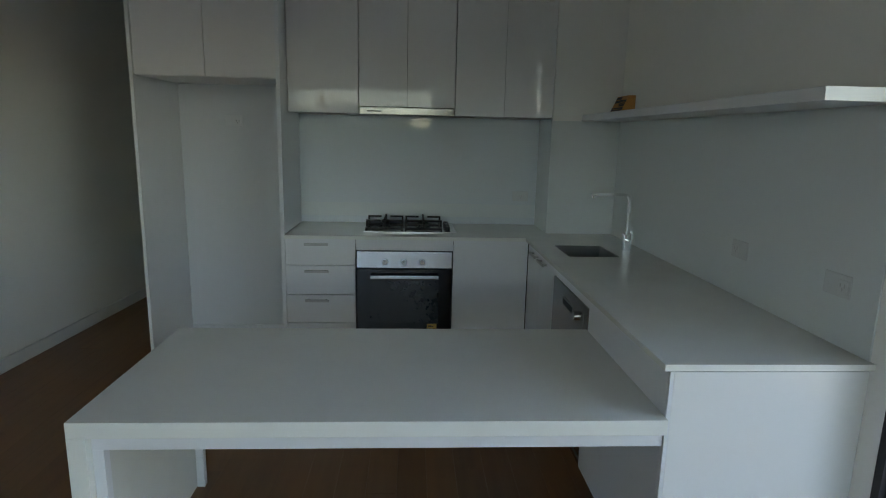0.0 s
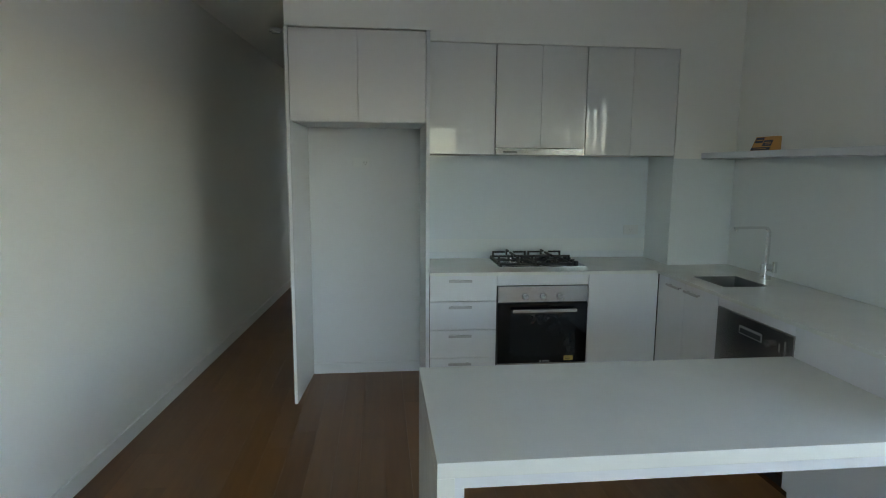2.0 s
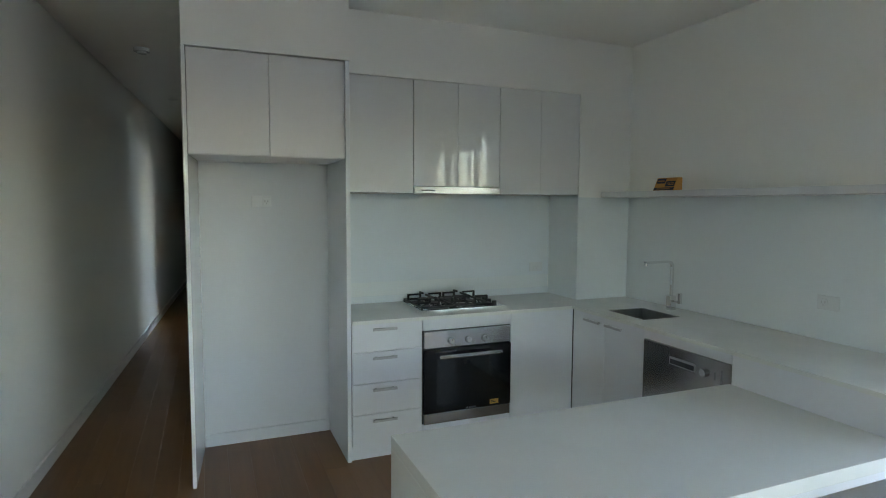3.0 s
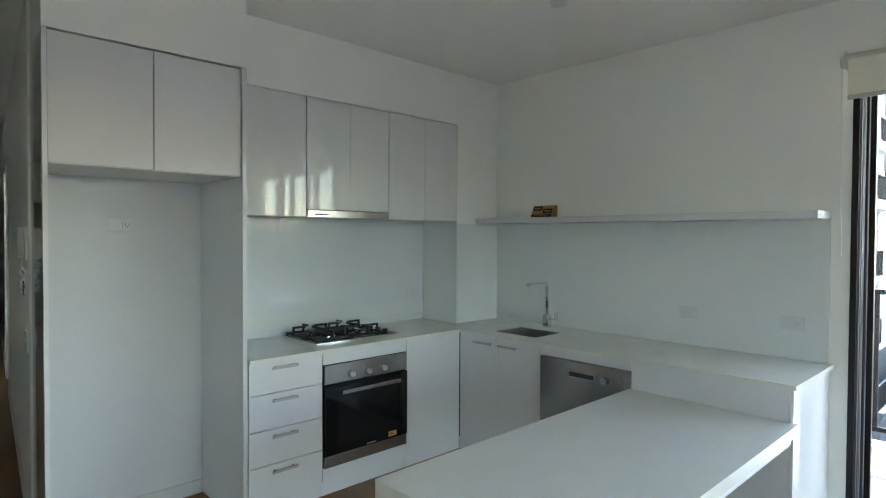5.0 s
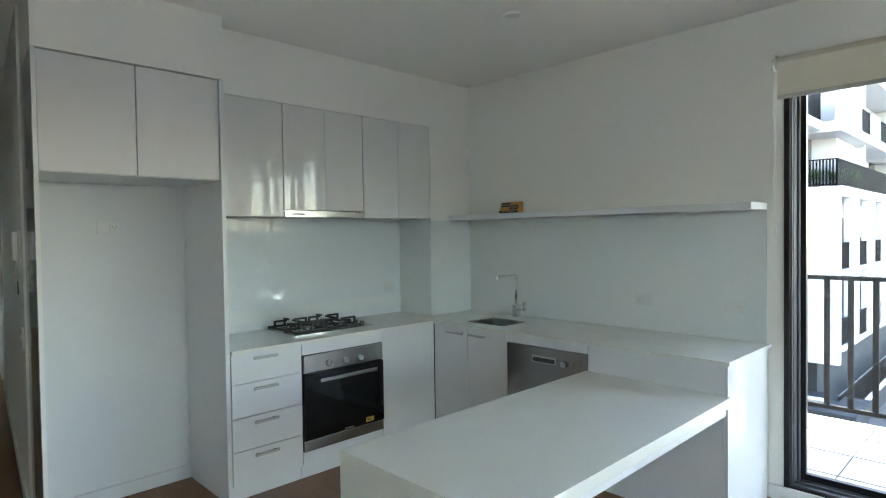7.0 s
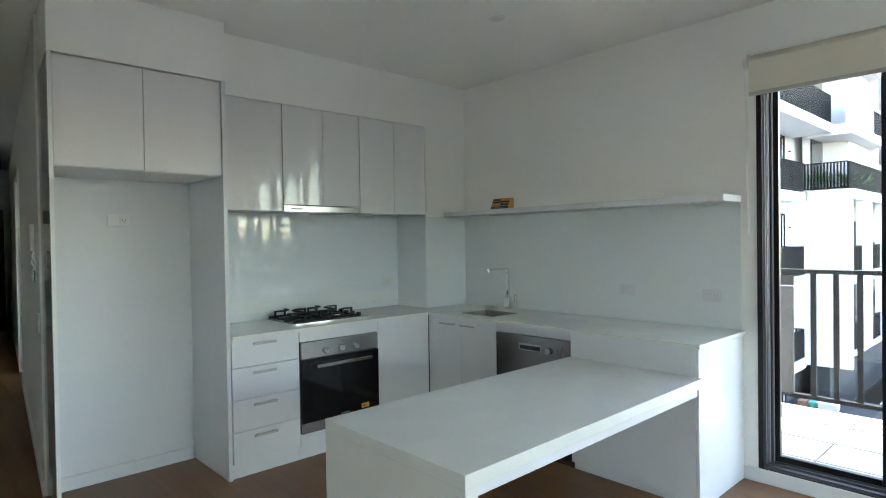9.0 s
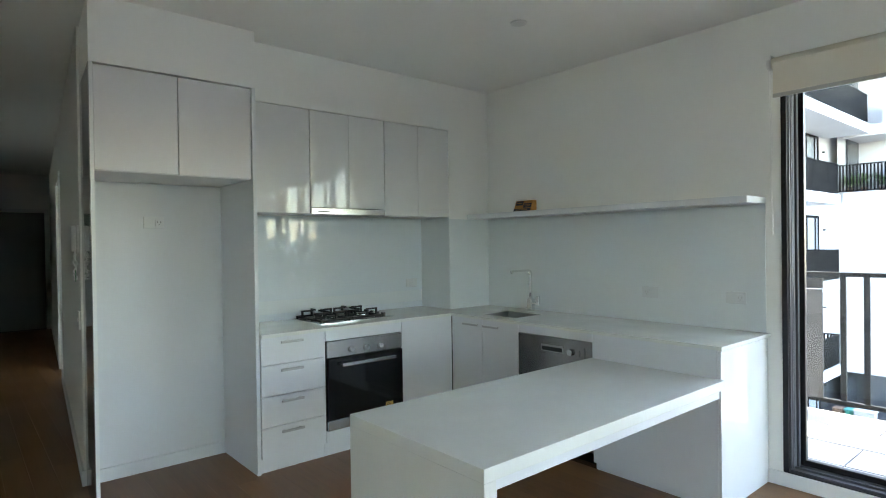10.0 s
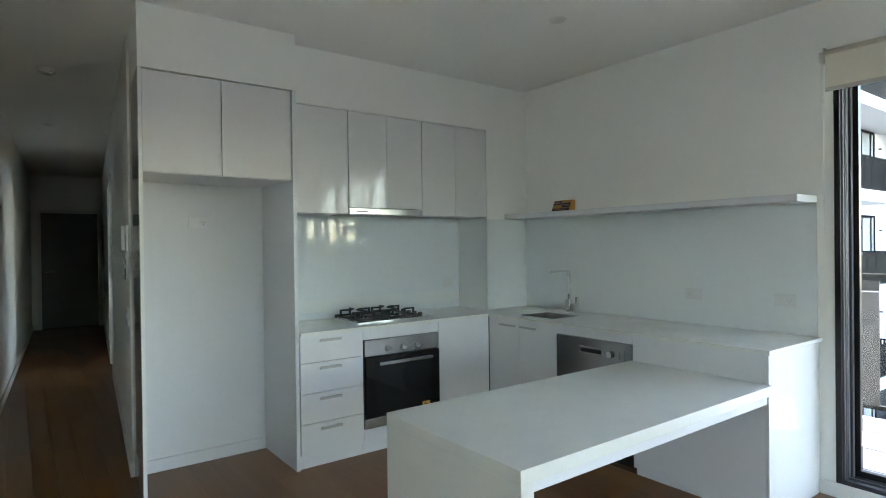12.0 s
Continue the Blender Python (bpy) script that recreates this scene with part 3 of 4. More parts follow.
part("side_slab", slab_with_hole(1.02, XR - 0.002, 1.494, YU - 0.003, SX0, SX1, SY0, SY1, TOP - 0.02, TOP), STONE, ct)

sink = thing("kitchen_sink", (1.3, 3.17, 0.68), "rectangular undermount stainless steel sink", "sink")
# steel a little darker than STEEL: the bowl's shade put into its colour
SINKSTEEL = mat("shaded_sink_steel", (0.5, 0.51, 0.5), 0.28, 1.0, vary=0.08, fine=40)
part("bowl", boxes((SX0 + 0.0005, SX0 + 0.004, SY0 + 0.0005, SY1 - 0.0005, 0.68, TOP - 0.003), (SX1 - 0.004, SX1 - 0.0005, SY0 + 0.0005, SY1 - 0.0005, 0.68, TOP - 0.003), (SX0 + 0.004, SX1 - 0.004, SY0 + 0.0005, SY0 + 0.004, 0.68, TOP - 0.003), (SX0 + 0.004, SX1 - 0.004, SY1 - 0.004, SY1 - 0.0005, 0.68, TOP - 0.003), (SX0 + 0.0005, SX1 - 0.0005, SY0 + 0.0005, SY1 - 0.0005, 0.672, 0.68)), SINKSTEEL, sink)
part("drain", rods(((1.29, 3.17, 0.68), (1.29, 3.17, 0.684), 0.04), seg=24), CHROME, sink)

tap = thing("mixer_tap", (1.53, 3.19, TOP), "square chrome gooseneck mixer tap beside the sink", "tap")
part("body", boxes((1.507, 1.553, 3.167, 3.213, TOP, TOP + 0.1), bevel=0.004), CHROME, tap)
def square_tube(path, w, d):
    """A rectangular bar swept through points of an x-z plane; w across the path, d along y."""
    bm, rings = bmesh.new(), []
    for k, (x, yy, z) in enumerate(path):
        a, b = Vector(path[max(0, k - 1)]), Vector(path[min(len(path) - 1, k + 1)])
        t = (b - a).normalized()
        n = Vector((t.z, 0, -t.x)) * (w / 2)
        c, q = Vector((x, yy, z)), Vector((0, d / 2, 0))
        rings.append([bm.verts.new(c + n * i + q * j) for i, j in ((-1, -1), (1, -1), (1, 1), (-1, 1))])
    for r0, r1 in zip(rings, rings[1:]):
        for k in range(4):
            bm.faces.new((r0[k], r0[(k + 1) % 4], r1[(k + 1) % 4], r1[k]))
    bm.faces.new(rings[0])
    bm.faces.new(list(reversed(rings[-1])))
    bmesh.ops.recalc_face_normals(bm, faces=bm.faces)
    return bm


bend = [(1.53 - 0.035 + 0.035 * math.cos(a), 3.19, 1.145 + 0.035 * math.sin(a)) for a in (radians(15 * k) for k in range(7))]
part("neck", square_tube([(1.53, 3.19, TOP + 0.095), (1.53, 3.19, 1.1), *bend, (1.4, 3.19, 1.18), (1.305, 3.19, 1.178)], 0.015, 0.019), CHROME, tap)
part("nozzle", rods(((1.318, 3.19, 1.17), (1.318, 3.19, 1.158), 0.009)), CHROME, tap)
part("lever", boxes((1.521, 1.539, 3.12, 3.167, TOP + 0.06, TOP + 0.07), (1.52, 1.54, 3.105, 3.125, TOP + 0.055, TOP + 0.125), bevel=0.002), CHROME, tap)

# gas hob
hob = thing("gas_hob", (0.28, 3.92, TOP), "stainless four burner gas hob with cast iron grates", "hob")
HX0, HX1, HY0, HY1 = -0.02, 0.585, 3.714, 4.12
part("plate", boxes((HX0, HX1, HY0, HY1, TOP, TOP + 0.008), bevel=0.003), STEEL, hob)
part("plate_edge", boxes((HX0 - 0.004, HX1 + 0.004, HY0 - 0.006, HY0 - 0.0005, TOP + 0.0003, TOP + 0.007), bevel=0.002), CHROME, hob, "polished front edge")
for bx in (0.11, 0.37):
    for by, rr in ((3.80, 0.046), (4.01, 0.036)):
        part("burner_dish", rods(((bx, by, TOP + 0.008), (bx, by, TOP + 0.0105), 0.085), seg=28), IRON, hob, "black enamel dish")
        burner = part("burner", rods(((bx, by, TOP + 0.01), (bx, by, TOP + 0.03), rr), ((bx, by, TOP + 0.03), (bx, by, TOP + 0.035), rr * 0.93), seg=24), CHROME, hob, "polished steel burner ring")
        part("burner_cap", rods(((bx, by, TOP + 0.035), (bx, by, TOP + 0.042), rr * 0.74), seg=24), IRON, burner, "black burner cap")
for gx in (0.11, 0.37):
    x0, x1, y0, y1, gz = gx - 0.123, gx + 0.123, 3.73, 4.1, TOP + 0.06
    g = boxes((x0, x1, y0, y0 + 0.013, TOP + 0.014, TOP + 0.028), (x0, x1, y1 - 0.013, y1, TOP + 0.014, TOP + 0.028), (x0, x0 + 0.013, y0, y1, TOP + 0.014, TOP + 0.028), (x1 - 0.013, x1, y0, y1, TOP + 0.014, TOP + 0.028), (x0, x1, 3.899, 3.913, TOP + 0.014, TOP + 0.028), bevel=0.002)
    for cx, cy in ((x0, y0), (x1 - 0.013, y0), (x0, y1 - 0.013), (x1 - 0.013, y1 - 0.013)):
        box(g, cx, cx + 0.013, cy, cy + 0.013, TOP + 0.008, TOP + 0.014)
    for by, lo, hi in ((3.80, y0, 3.913), (4.01, 3.899, y1)):
        for side in (-1, 1):
            ex = x0 if side < 0 else x1 - 0.012
            box(g, ex, ex + 0.012, by - 0.006, by + 0.006, TOP + 0.02, gz + 0.012)
            box(g, min(ex, gx + side * 0.03), max(ex + 0.012, gx + side * 0.03), by - 0.006, by + 0.006, gz, gz + 0.012)
            ey = lo if side < 0 else hi - 0.012
            box(g, gx - 0.006, gx + 0.006, ey, ey + 0.012, TOP + 0.02, gz + 0.012)
            box(g, gx - 0.006, gx + 0.006, min(ey, by + side * 0.03), max(ey + 0.012, by + side * 0.03), gz, gz + 0.012)
    part("grate", g, IRON, hob, "black cast iron grate")
for ky in (3.77, 3.85, 3.93, 4.01):
    part("knob", rods(((0.53, ky, TOP + 0.008), (0.53, ky, TOP + 0.034), 0.017), seg=20), BLACKPL, hob, "black knob")

# splashback glass
sb = thing("glass_splashback", (0.4, YB, TOP), "pale grey-green glass splashback of long glossy strips", "splashback")
part("backing", boxes((-0.503, 1.192, YB - 0.0045, YB - 0.003, TOP + 0.001, 1.612)), SPLASH, sb)
part("panel", boxes((1.193, 1.199, YU + 0.001, YB - 0.01, TOP + 0.001, 1.612)), SPLASH, sb)
part("panel", boxes((1.193, XR - 0.008, YU - 0.006, YU - 0.0005, TOP + 0.001, 1.598)), SPLASH, sb)
part("panel", boxes((XR - 0.0075, XR - 0.0015, 1.517, YU - 0.001, TOP + 0.001, 1.598)), SPLASH, sb)

# wall cabinets
group = "wall cabinets over the splashback"
for i, (a, b, leaves, z0) in enumerate(((-0.5, -0.056, 1, 1.615), (-0.052, 0.558, 2, 1.66), (0.562, 1.196, 2, 1.615))):
    wc = thing("wall_cabinet", ((a + b) / 2, YB, z0), ("gloss white wall cabinet with a closed door", "gloss white wall cabinet above the range hood", "gloss white wall cabinet with two closed doors")[i], "cabinet", group)
    part("body", boxes((a + 0.001, b - 0.001, YU + 0.021, YB - 0.01, z0 + 0.002, 2.322)), GAP if i == 1 else CARCASS, wc)
    w = (b - a) / leaves
    for k in range(leaves):
        part("door", boxes((a + k * w + 0.001, a + (k + 1) * w - 0.001, YU, YU + 0.019, z0, 2.3225), bevel=0.001), GLOSS, wc)
hood = thing("range_hood", (0.25, YB, 1.61), "slim steel slide-out range hood under the cabinets", "range hood")
part("body", boxes((-0.05, 0.556, YU + 0.03, YB - 0.012, 1.614, 1.656)), STEEL, hood)
part("fascia", boxes((-0.05, 0.556, YU - 0.006, YU + 0.028, 1.612, 1.652), bevel=0.002), DWSTEEL, hood, "brushed steel fascia")
part("mark", boxes((0.0, 0.09, YU - 0.0072, YU - 0.0055, 1.628, 1.636)), BLACKPL, hood, "small dark maker's mark")

# shelf and what lies on it
shelf = thing("wall_shelf", (1.5, 2.6, 1.6), "long thick white floating wall shelf", "shelf")
part("board", boxes((1.39, XR - 0.002, 1.518, YU - 0.007, 1.6, 1.638), bevel=0.0015), SATIN, shelf)
part("end_cap", boxes((1.3905, XR - 0.0025, 1.515, 1.5178, 1.6005, 1.6375)), GLOSS, shelf, "gloss white edge strip")

cardbox = thing("small_box", (1.43, 3.16, 1.638), "small orange and navy cardboard box on the wall shelf", "box")
SLOPE = Vector((0.035, 0, 0.08))


def on_slope(y0, y1, f0, f1, lift=0.0012):
    """A thin printed panel on the sloping front, f from its foot to its top."""
    bm = bmesh.new()
    foot, out = Vector((1.396, 0, 1.6385)), Vector((-0.91, 0, 0.42))
    vs = []
    for d in (0.0, lift):
        for f, y in ((f0, y0), (f0, y1), (f1, y1), (f1, y0)):
            vs.append(bm.verts.new(foot + SLOPE * f + out * d + Vector((0, y, 0))))
    for q in ((3, 2, 1, 0), (4, 5, 6, 7), (0, 1, 5, 4), (1, 2, 6, 5), (2, 3, 7, 6), (3, 0, 4, 7)):
        bm.faces.new([vs[k] for k in q])
    bmesh.ops.recalc_face_normals(bm, faces=bm.faces)
    return bm


carton = bmesh.new()
ends = [[carton.verts.new((x, y, z)) for x, z in ((1.396, 1.6382), (1.468, 1.6382), (1.468, 1.718), (1.431, 1.718))] for y in (3.068, 3.24)]
carton.faces.new(ends[0])
carton.faces.new(list(reversed(ends[1])))
for k in range(4):
    carton.faces.new((ends[0][k], ends[1][k], ends[1][(k + 1) % 4], ends[0][(k + 1) % 4]))
bmesh.ops.recalc_face_normals(carton, faces=carton.faces)
part("carton", carton, ORANGE, cardbox)
for y0, y1, f0, f1 in ((3.069, 3.239, 0.01, 0.22), (3.158, 3.232, 0.55, 0.94), (3.073, 3.15, 0.3, 0.72)):
    part("printed_panel", on_slope(y0, y1, f0, f1), NAVY, cardbox, "dark navy printed panel")
for y0, y1, f0, f1 in ((3.168, 3.222, 0.71, 0.77), (3.082, 3.14, 0.54, 0.58), (3.082, 3.128, 0.42, 0.46), (3.1, 3.22, 0.1, 0.13)):
    part("print", on_slope(y0, y1, f0, f1, 0.002), ORANGE, cardbox)

# island table joined to the end cabinet
TZ, TX0, TX1, TY0, TY1 = 0.687, -0.656, XF - 0.002, 1.489, 2.292
tb = thing("breakfast_table", (0.2, 1.88, 0), "white stone-topped breakfast table with a slab end leg", "table")
part("tabletop", boxes((TX0, TX1, TY0, TY1, TZ - 0.048, TZ), bevel=0.0015), STONE, tb)
part("leg", boxes((TX0, TX0 + 0.052, TY0, TY1, 0.0, TZ - 0.0481), bevel=0.001), STONE, tb, "full-depth slab leg")
for y0 in (TY0 + 0.028, TY1 - 0.058):
    part("apron", boxes((TX0 + 0.053, TX1, y0, y0 + 0.03, TZ - 0.097, TZ - 0.049)), SATIN, tb)
    part("leg_batten", boxes((TX0 + 0.053, TX0 + 0.084, y0, y0 + 0.03, 0.0, TZ - 0.0975)), SATIN, tb)


# ---- fittings ----
def socket(axis, face, c, z, w, label, outlets=(), finish=PLATE):
    """A wall plate, with the sockets that it has at those offsets; axis is the way it faces."""
    def lim(a0, a1, d0, d1, z0, z1):
        return (a0, a1, face - d1, face - d0, z0, z1) if axis == "y" else (face - d1, face - d0, a0, a1, z0, z1)
    base = (c, face, z) if axis == "y" else (face, c, z)
    s = thing("power_outlet", base, label, "power outlet", "power outlets")
    part("plate", boxes(lim(c - w / 2, c + w / 2, 0.0, 0.007 if finish == PLATE else 0.0035, z - 0.036, z + 0.036), bevel=0.002), finish, s)
    for o in outlets:
        o += c
        f = 0.0125 if finish == PLATE else 0.0055
        face_plate = part("outlet_face", boxes(lim(o - 0.021, o + 0.021, 0.0034, 0.0125 if finish == PLATE else 0.0055, z - 0.022, z + 0.02), bevel=0.001), finish, s)
        part("slots", boxes(lim(o - 0.011, o - 0.007, f - 0.0005, f + 0.001, z - 0.004, z + 0.008), lim(o + 0.007, o + 0.011, f - 0.0005, f + 0.001, z - 0.004, z + 0.008), lim(o - 0.002, o + 0.002, f - 0.0005, f + 0.001, z - 0.016, z - 0.007)), SLOT if finish == PLATE else PLATESLOT, face_plate)
    if not outlets:
        part("screw_cap", boxes(lim(c - 0.004, c + 0.004, 0.007, 0.0085, z - 0.004, z + 0.004)), SLOT, s)


socket("y", YB - 0.008, -0.95, 1.555, 0.118, "white double wall plate with a single outlet in the fridge recess", (0.03,))
socket("y", YB - 0.009, 1.08, 1.066, 0.115, "pale wall plate on the glass splashback behind the hob", (0.0,), GLASSPLATE)
socket("x", XR - 0.0075, 2.237, 1.053, 0.115, "pale wall plate on the glass splashback above the counter", (0.024,), GLASSPLATE)
socket("x", XR - 0.0075, 1.682, 1.05, 0.118, "pale wall plate on the glass splashback by the balcony door", (-0.026,), GLASSPLATE)

icx, icy = xr(4.3), 4.3
ic = thing("intercom", (icx, icy, 1.39), "white intercom handset on the corridor wall", "intercom")
part("base", boxes((icx - 0.017, icx - 0.0005, icy - 0.05, icy + 0.05, 1.37, 1.54), bevel=0.005), WHITEPL, ic)
part("handset", boxes((icx - 0.043, icx - 0.018, icy - 0.045, icy - 0.005, 1.38, 1.535), bevel=0.008), WHITEPL, ic)
lead = bmesh.new()
tube(lead, [Vector((icx - 0.021 - 0.01 * math.sin(i * 1.9), icy - 0.03 + 0.035 * i / 16 + 0.012 * math.cos(i * 1.9), 1.38 - 0.17 * math.sin(math.pi * i / 16))) for i in range(17)], 0.004, 6)
part("cord", lead, WHITEPL, ic, "white coiled cord")
part("tag", boxes((icx - 0.024, icx - 0.02, icy - 0.045, icy - 0.03, 1.2, 1.27)), GREENPL, ic, "green hanging tag")
sw = thing("light_switch", (xr(4.27), 4.27, 0.965), "white light switch plate on the corridor wall", "switch")
part("plate", boxes((xr(4.27) - 0.012, xr(4.27) - 0.0002, 4.235, 4.305, 0.91, 1.02), bevel=0.002), WHITEPL, sw)
part("rocker", boxes((xr(4.27) - 0.016, xr(4.27) - 0.012, 4.26, 4.28, 0.955, 0.98), bevel=0.001), WHITEPL, sw)


def downlight(x, y, label):
    d = thing("downlight", (x, y, H), label, "ceiling light", "recessed ceiling lights")
    ring = bmesh.new()
    bmesh.ops.create_cone(ring, segments=28, radius1=0.046, radius2=0.05, depth=0.008, cap_ends=True, matrix=Matrix.Translation((x, y, H - 0.0045)))
    part("rim", ring, WHITEPL, d)
    part("lens", rods(((x, y, H - 0.0085), (x, y, H - 0.011), 0.036), seg=24), LENSGLOW, d)


downlight(0.66, 2.5, "round white recessed downlight, switched off")
downlight(-1.6, 7.5, "round white recessed downlight in the corridor")
smoke = thing("smoke_detector", (-1.7, 5.25, H), "round white smoke detector on the corridor ceiling", "smoke detector")
part("body", rods(((-1.7, 5.25, H - 0.0005), (-1.7, 5.25, H - 0.026), 0.055), seg=28), PLATE, smoke)
part("dome", rods(((-1.7, 5.25, H - 0.026), (-1.7, 5.25, H - 0.038), 0.036), seg=28), PLATE, smoke)

# ---- balcony ----
BX, BZ = 3.48, -0.02
structure("balcony_slab", boxes((XR + 0.2, 3.56, -3.2, 3.2, -0.28, BZ - 0.012)), GROUT, "grey concrete balcony slab", "balcony")
# slabs out of view, sized to hold back sun and sky light
structure("eave", boxes((1.85, 3.56, -3.2, 3.2, H + 0.1, H + 0.3), (-2.8, 1.85, YS - 0.4, YS - 0.2, H, H + 0.2)), RENDER, "unseen white slab added above the windows to shade them", "eave")
rail = thing("balcony_railing", (BX, 0.0, BZ), "dark grey metal balcony railing with flat balusters", "railing")
RAILM = mat("charcoal_powder_coat", (0.006, 0.0072, 0.0085), 0.55, vary=0.15, spec=0.15)
part("top_rail", boxes((BX - 0.03, BX + 0.03, -3.15, 3.15, 1.09, 1.125), bevel=0.003), RAILM, rail)
part("bottom_rail", boxes((BX - 0.02, BX + 0.02, -3.15, 3.15, 0.065, 0.099), bevel=0.003), RAILM, rail)
y = 1.625
while y > -3.1:
    part("baluster", boxes((BX - 0.012, BX + 0.012, y - 0.02, y + 0.02, 0.1, 1.089), bevel=0.002), RAILM, rail)
    y -= 0.157
for y in (3.1, 1.93, -0.9, -3.1):
    part("post", boxes((BX - 0.02, BX + 0.02, y - 0.02, y + 0.02, BZ + 0.0, 1.089), bevel=0.002), RAILM, rail)
part("infill_panel", boxes((BX - 0.045, BX - 0.022, 1.757, 3.05, 0.1, 0.985), bevel=0.002), PANELGREY, rail, "grey solid infill panel")
part("panel_head", boxes((BX - 0.035, BX - 0.012, 1.757, 3.05, 0.99, 1.072)), BLACKAL, rail)

# ---- the building across the courtyard ----
nb = thing("apartment_building", (32, 9, -9.2), "white rendered apartment building with black balcony railings", "building")
SH = 3.1


def bars(bm, axis, fixed, a, b, z, h=1.1, step=0.11, half=0.03):
    """An upright black bar railing along one axis."""
    def lim(a0, a1, z0, z1, t):
        return (fixed - t, fixed + t, a0, a1, z0, z1) if axis == "y" else (a0, a1, fixed - t, fixed + t, z0, z1)
    box(bm, *lim(a, b, z + h - 0.05, z + h, 0.03))
    box(bm, *lim(a, b, z + 0.04, z + 0.09, 0.03))
    n = max(2, int((b - a) / step))
    for i in range(n + 1):
        c = a + (b - a) * i / n
        box(bm, *lim(c - half, c + half, z + 0.06, z + h - 0.02, 0.012))


# solid blocks: the corner block, the set back left wing, the long right wing
part("wall", boxes((25.0, 25.4, 5.85, 7.9, -3.9, 2.8)), RENDER, nb)
part("wall", boxes((17.0, 34.0, 7.9, 18.0, -3.9, 16.0)), RENDER, nb)
part("wall", boxes((17.0, 34.0, 7.9, 18.0, -9.2, -3.9)), RENDERGREY, nb, "grey rendered lower storey")
part("wall", boxes((25.4, 60.0, 7.3, 7.6, -3.9, 16.0)), RENDER, nb)
part("wall", boxes((26.4, 60.0, 6.9, 7.6, -9.2, -3.92)), RENDERGREY, nb, "grey rendered lower storey")
part("roof", boxes((16.8, 60.2, 7.25, 18.2, 16.0, 16.4)), RENDER, nb)
part("wall", boxes((27.0, 32.0, 6.35, 7.4, 3.2, 12.6)), RENDER, nb)
for k in range(-2, 4):
    z = 0.1 + SH * k
    # left wing: balcony slab, railing, windows and wall lights
    x1, yr, zw = (24.85, 6.4, z - 0.53) if k > 1 else (22.75, 6.8, z - 0.21)
    part("balcony", boxes((17.0, x1, yr, 7.9, zw - 0.36, zw)), RENDER, nb)
    r = bmesh.new()
    bars(r, "x", yr + 0.06, 17.0, x1 - 0.05, zw, step=0.1, half=0.042)
    bars(r, "y", x1 - 0.06, yr + 0.08, 7.88, zw)
    part("balcony_railing", r, FARBLACK, nb)
    for wx in (19.2, 22.6):
        wdw = part("window", boxes((wx, wx + 0.09, 7.84, 7.92, zw, zw + 2.4), (wx + 1.31, wx + 1.4, 7.84, 7.92, zw, zw + 2.4), (wx + 0.09, wx + 1.31, 7.84, 7.92, zw + 2.31, zw + 2.4), (wx + 0.95, wx + 1.02, 7.84, 7.92, zw, zw + 2.31)), FARBLACK, nb)
        part("pane", boxes((wx + 0.09, wx + 1.31, 7.87, 7.895, zw + 0.02, zw + 2.31)), SKYPANE, wdw)
        part("wall_light", rods(((wx + 2.0, 7.9, zw + 1.85), (wx + 2.0, 7.8, zw + 1.85), 0.035)), PANELGREY, nb)
    # right wing: slab edges, fins, railings and openings between them
    z -= 0.55 if k > 1 else 0.25 if k < 1 else 0.0
    part("balcony", boxes((25.41 if k < 1 else 24.97, 60.0, 5.78, 7.3, z - (0.14 if k < 1 else 0.4), z)), RENDER, nb)
    r = bmesh.new()
    if k < 2:
        bars(r, "x", 5.92, 25.42 if k < 1 else 25.1, 60.0, z, step=0.11 if k < 1 else 0.1, half=0.03 if k < 1 else 0.036)
    else:
        part("parapet", boxes((25.0, 28.95, 5.82, 6.0, z, z + 1.1)), RENDER, nb, "white rendered parapet")
        for i in range(6):
            bars(r, "x", 5.92, 29.0 + 4.3 * i, 31.3 + 4.3 * i, z, step=0.1, half=0.04)
            part("parapet", boxes((31.35 + 4.3 * i, 33.25 + 4.3 * i, 5.82, 6.0, z, z + 1.1)), RENDER, nb, "white rendered parapet")
    if k == 1:
        bars(r, "y", 25.05, 5.95, 7.65, z)
    part("balcony_railing", r, FARBLACK, nb)
    for i in range(9):
        x = 27.1 + i * 3.5
        if -2 < k < 1:
            part("fin", boxes((x, x + 1.6, 5.84, 6.1, z, z + SH - 0.14)), RENDER, nb)
        elif k > 0 and i % 3 == 1:
            part("party_wall", boxes((x, x + 0.25, 6.0, 7.3, z, z + SH - 0.4)), RENDER, nb)
        if i < 8:
            part("window", boxes((x - 1.7, x - 0.2, 7.24, 7.32, z, z + 2.2)), FARGLASS, nb)
part("terrace", boxes((23.4, 26.4, 5.0, 9.0, -5.7, -5.4)), RENDERGREY, nb)
part("wall", boxes((23.6, 26.4, 5.2, 9.0, -9.2, -5.7)), RENDERGREY, nb, "grey rendered terrace wall")
tub = thing("storage_tub", (24.2, 6.95, -5.4), "green plastic tub on the lower terrace opposite", "tub")
part("body", boxes((24.0, 24.4, 6.85, 7.05, -5.4, -5.2), bevel=0.03), mat("green_plastic", (0.02, 0.2, 0.15), 0.5), tub)
part("rim", boxes((23.97, 24.43, 6.82, 7.08, -5.2, -5.15), bevel=0.02), mat("teal_plastic", (0.05, 0.3, 0.26), 0.5), tub, "teal rim")
crate = thing("storage_crate", (24.2, 6.4, -5.4), "pale plastic storage crate on the lower terrace opposite", "crate")
part("body", boxes((24.0, 24.4, 6.1, 6.75, -5.4, -5.17), bevel=0.02), mat("pale_plastic", (0.4, 0.4, 0.38), 0.5), crate)
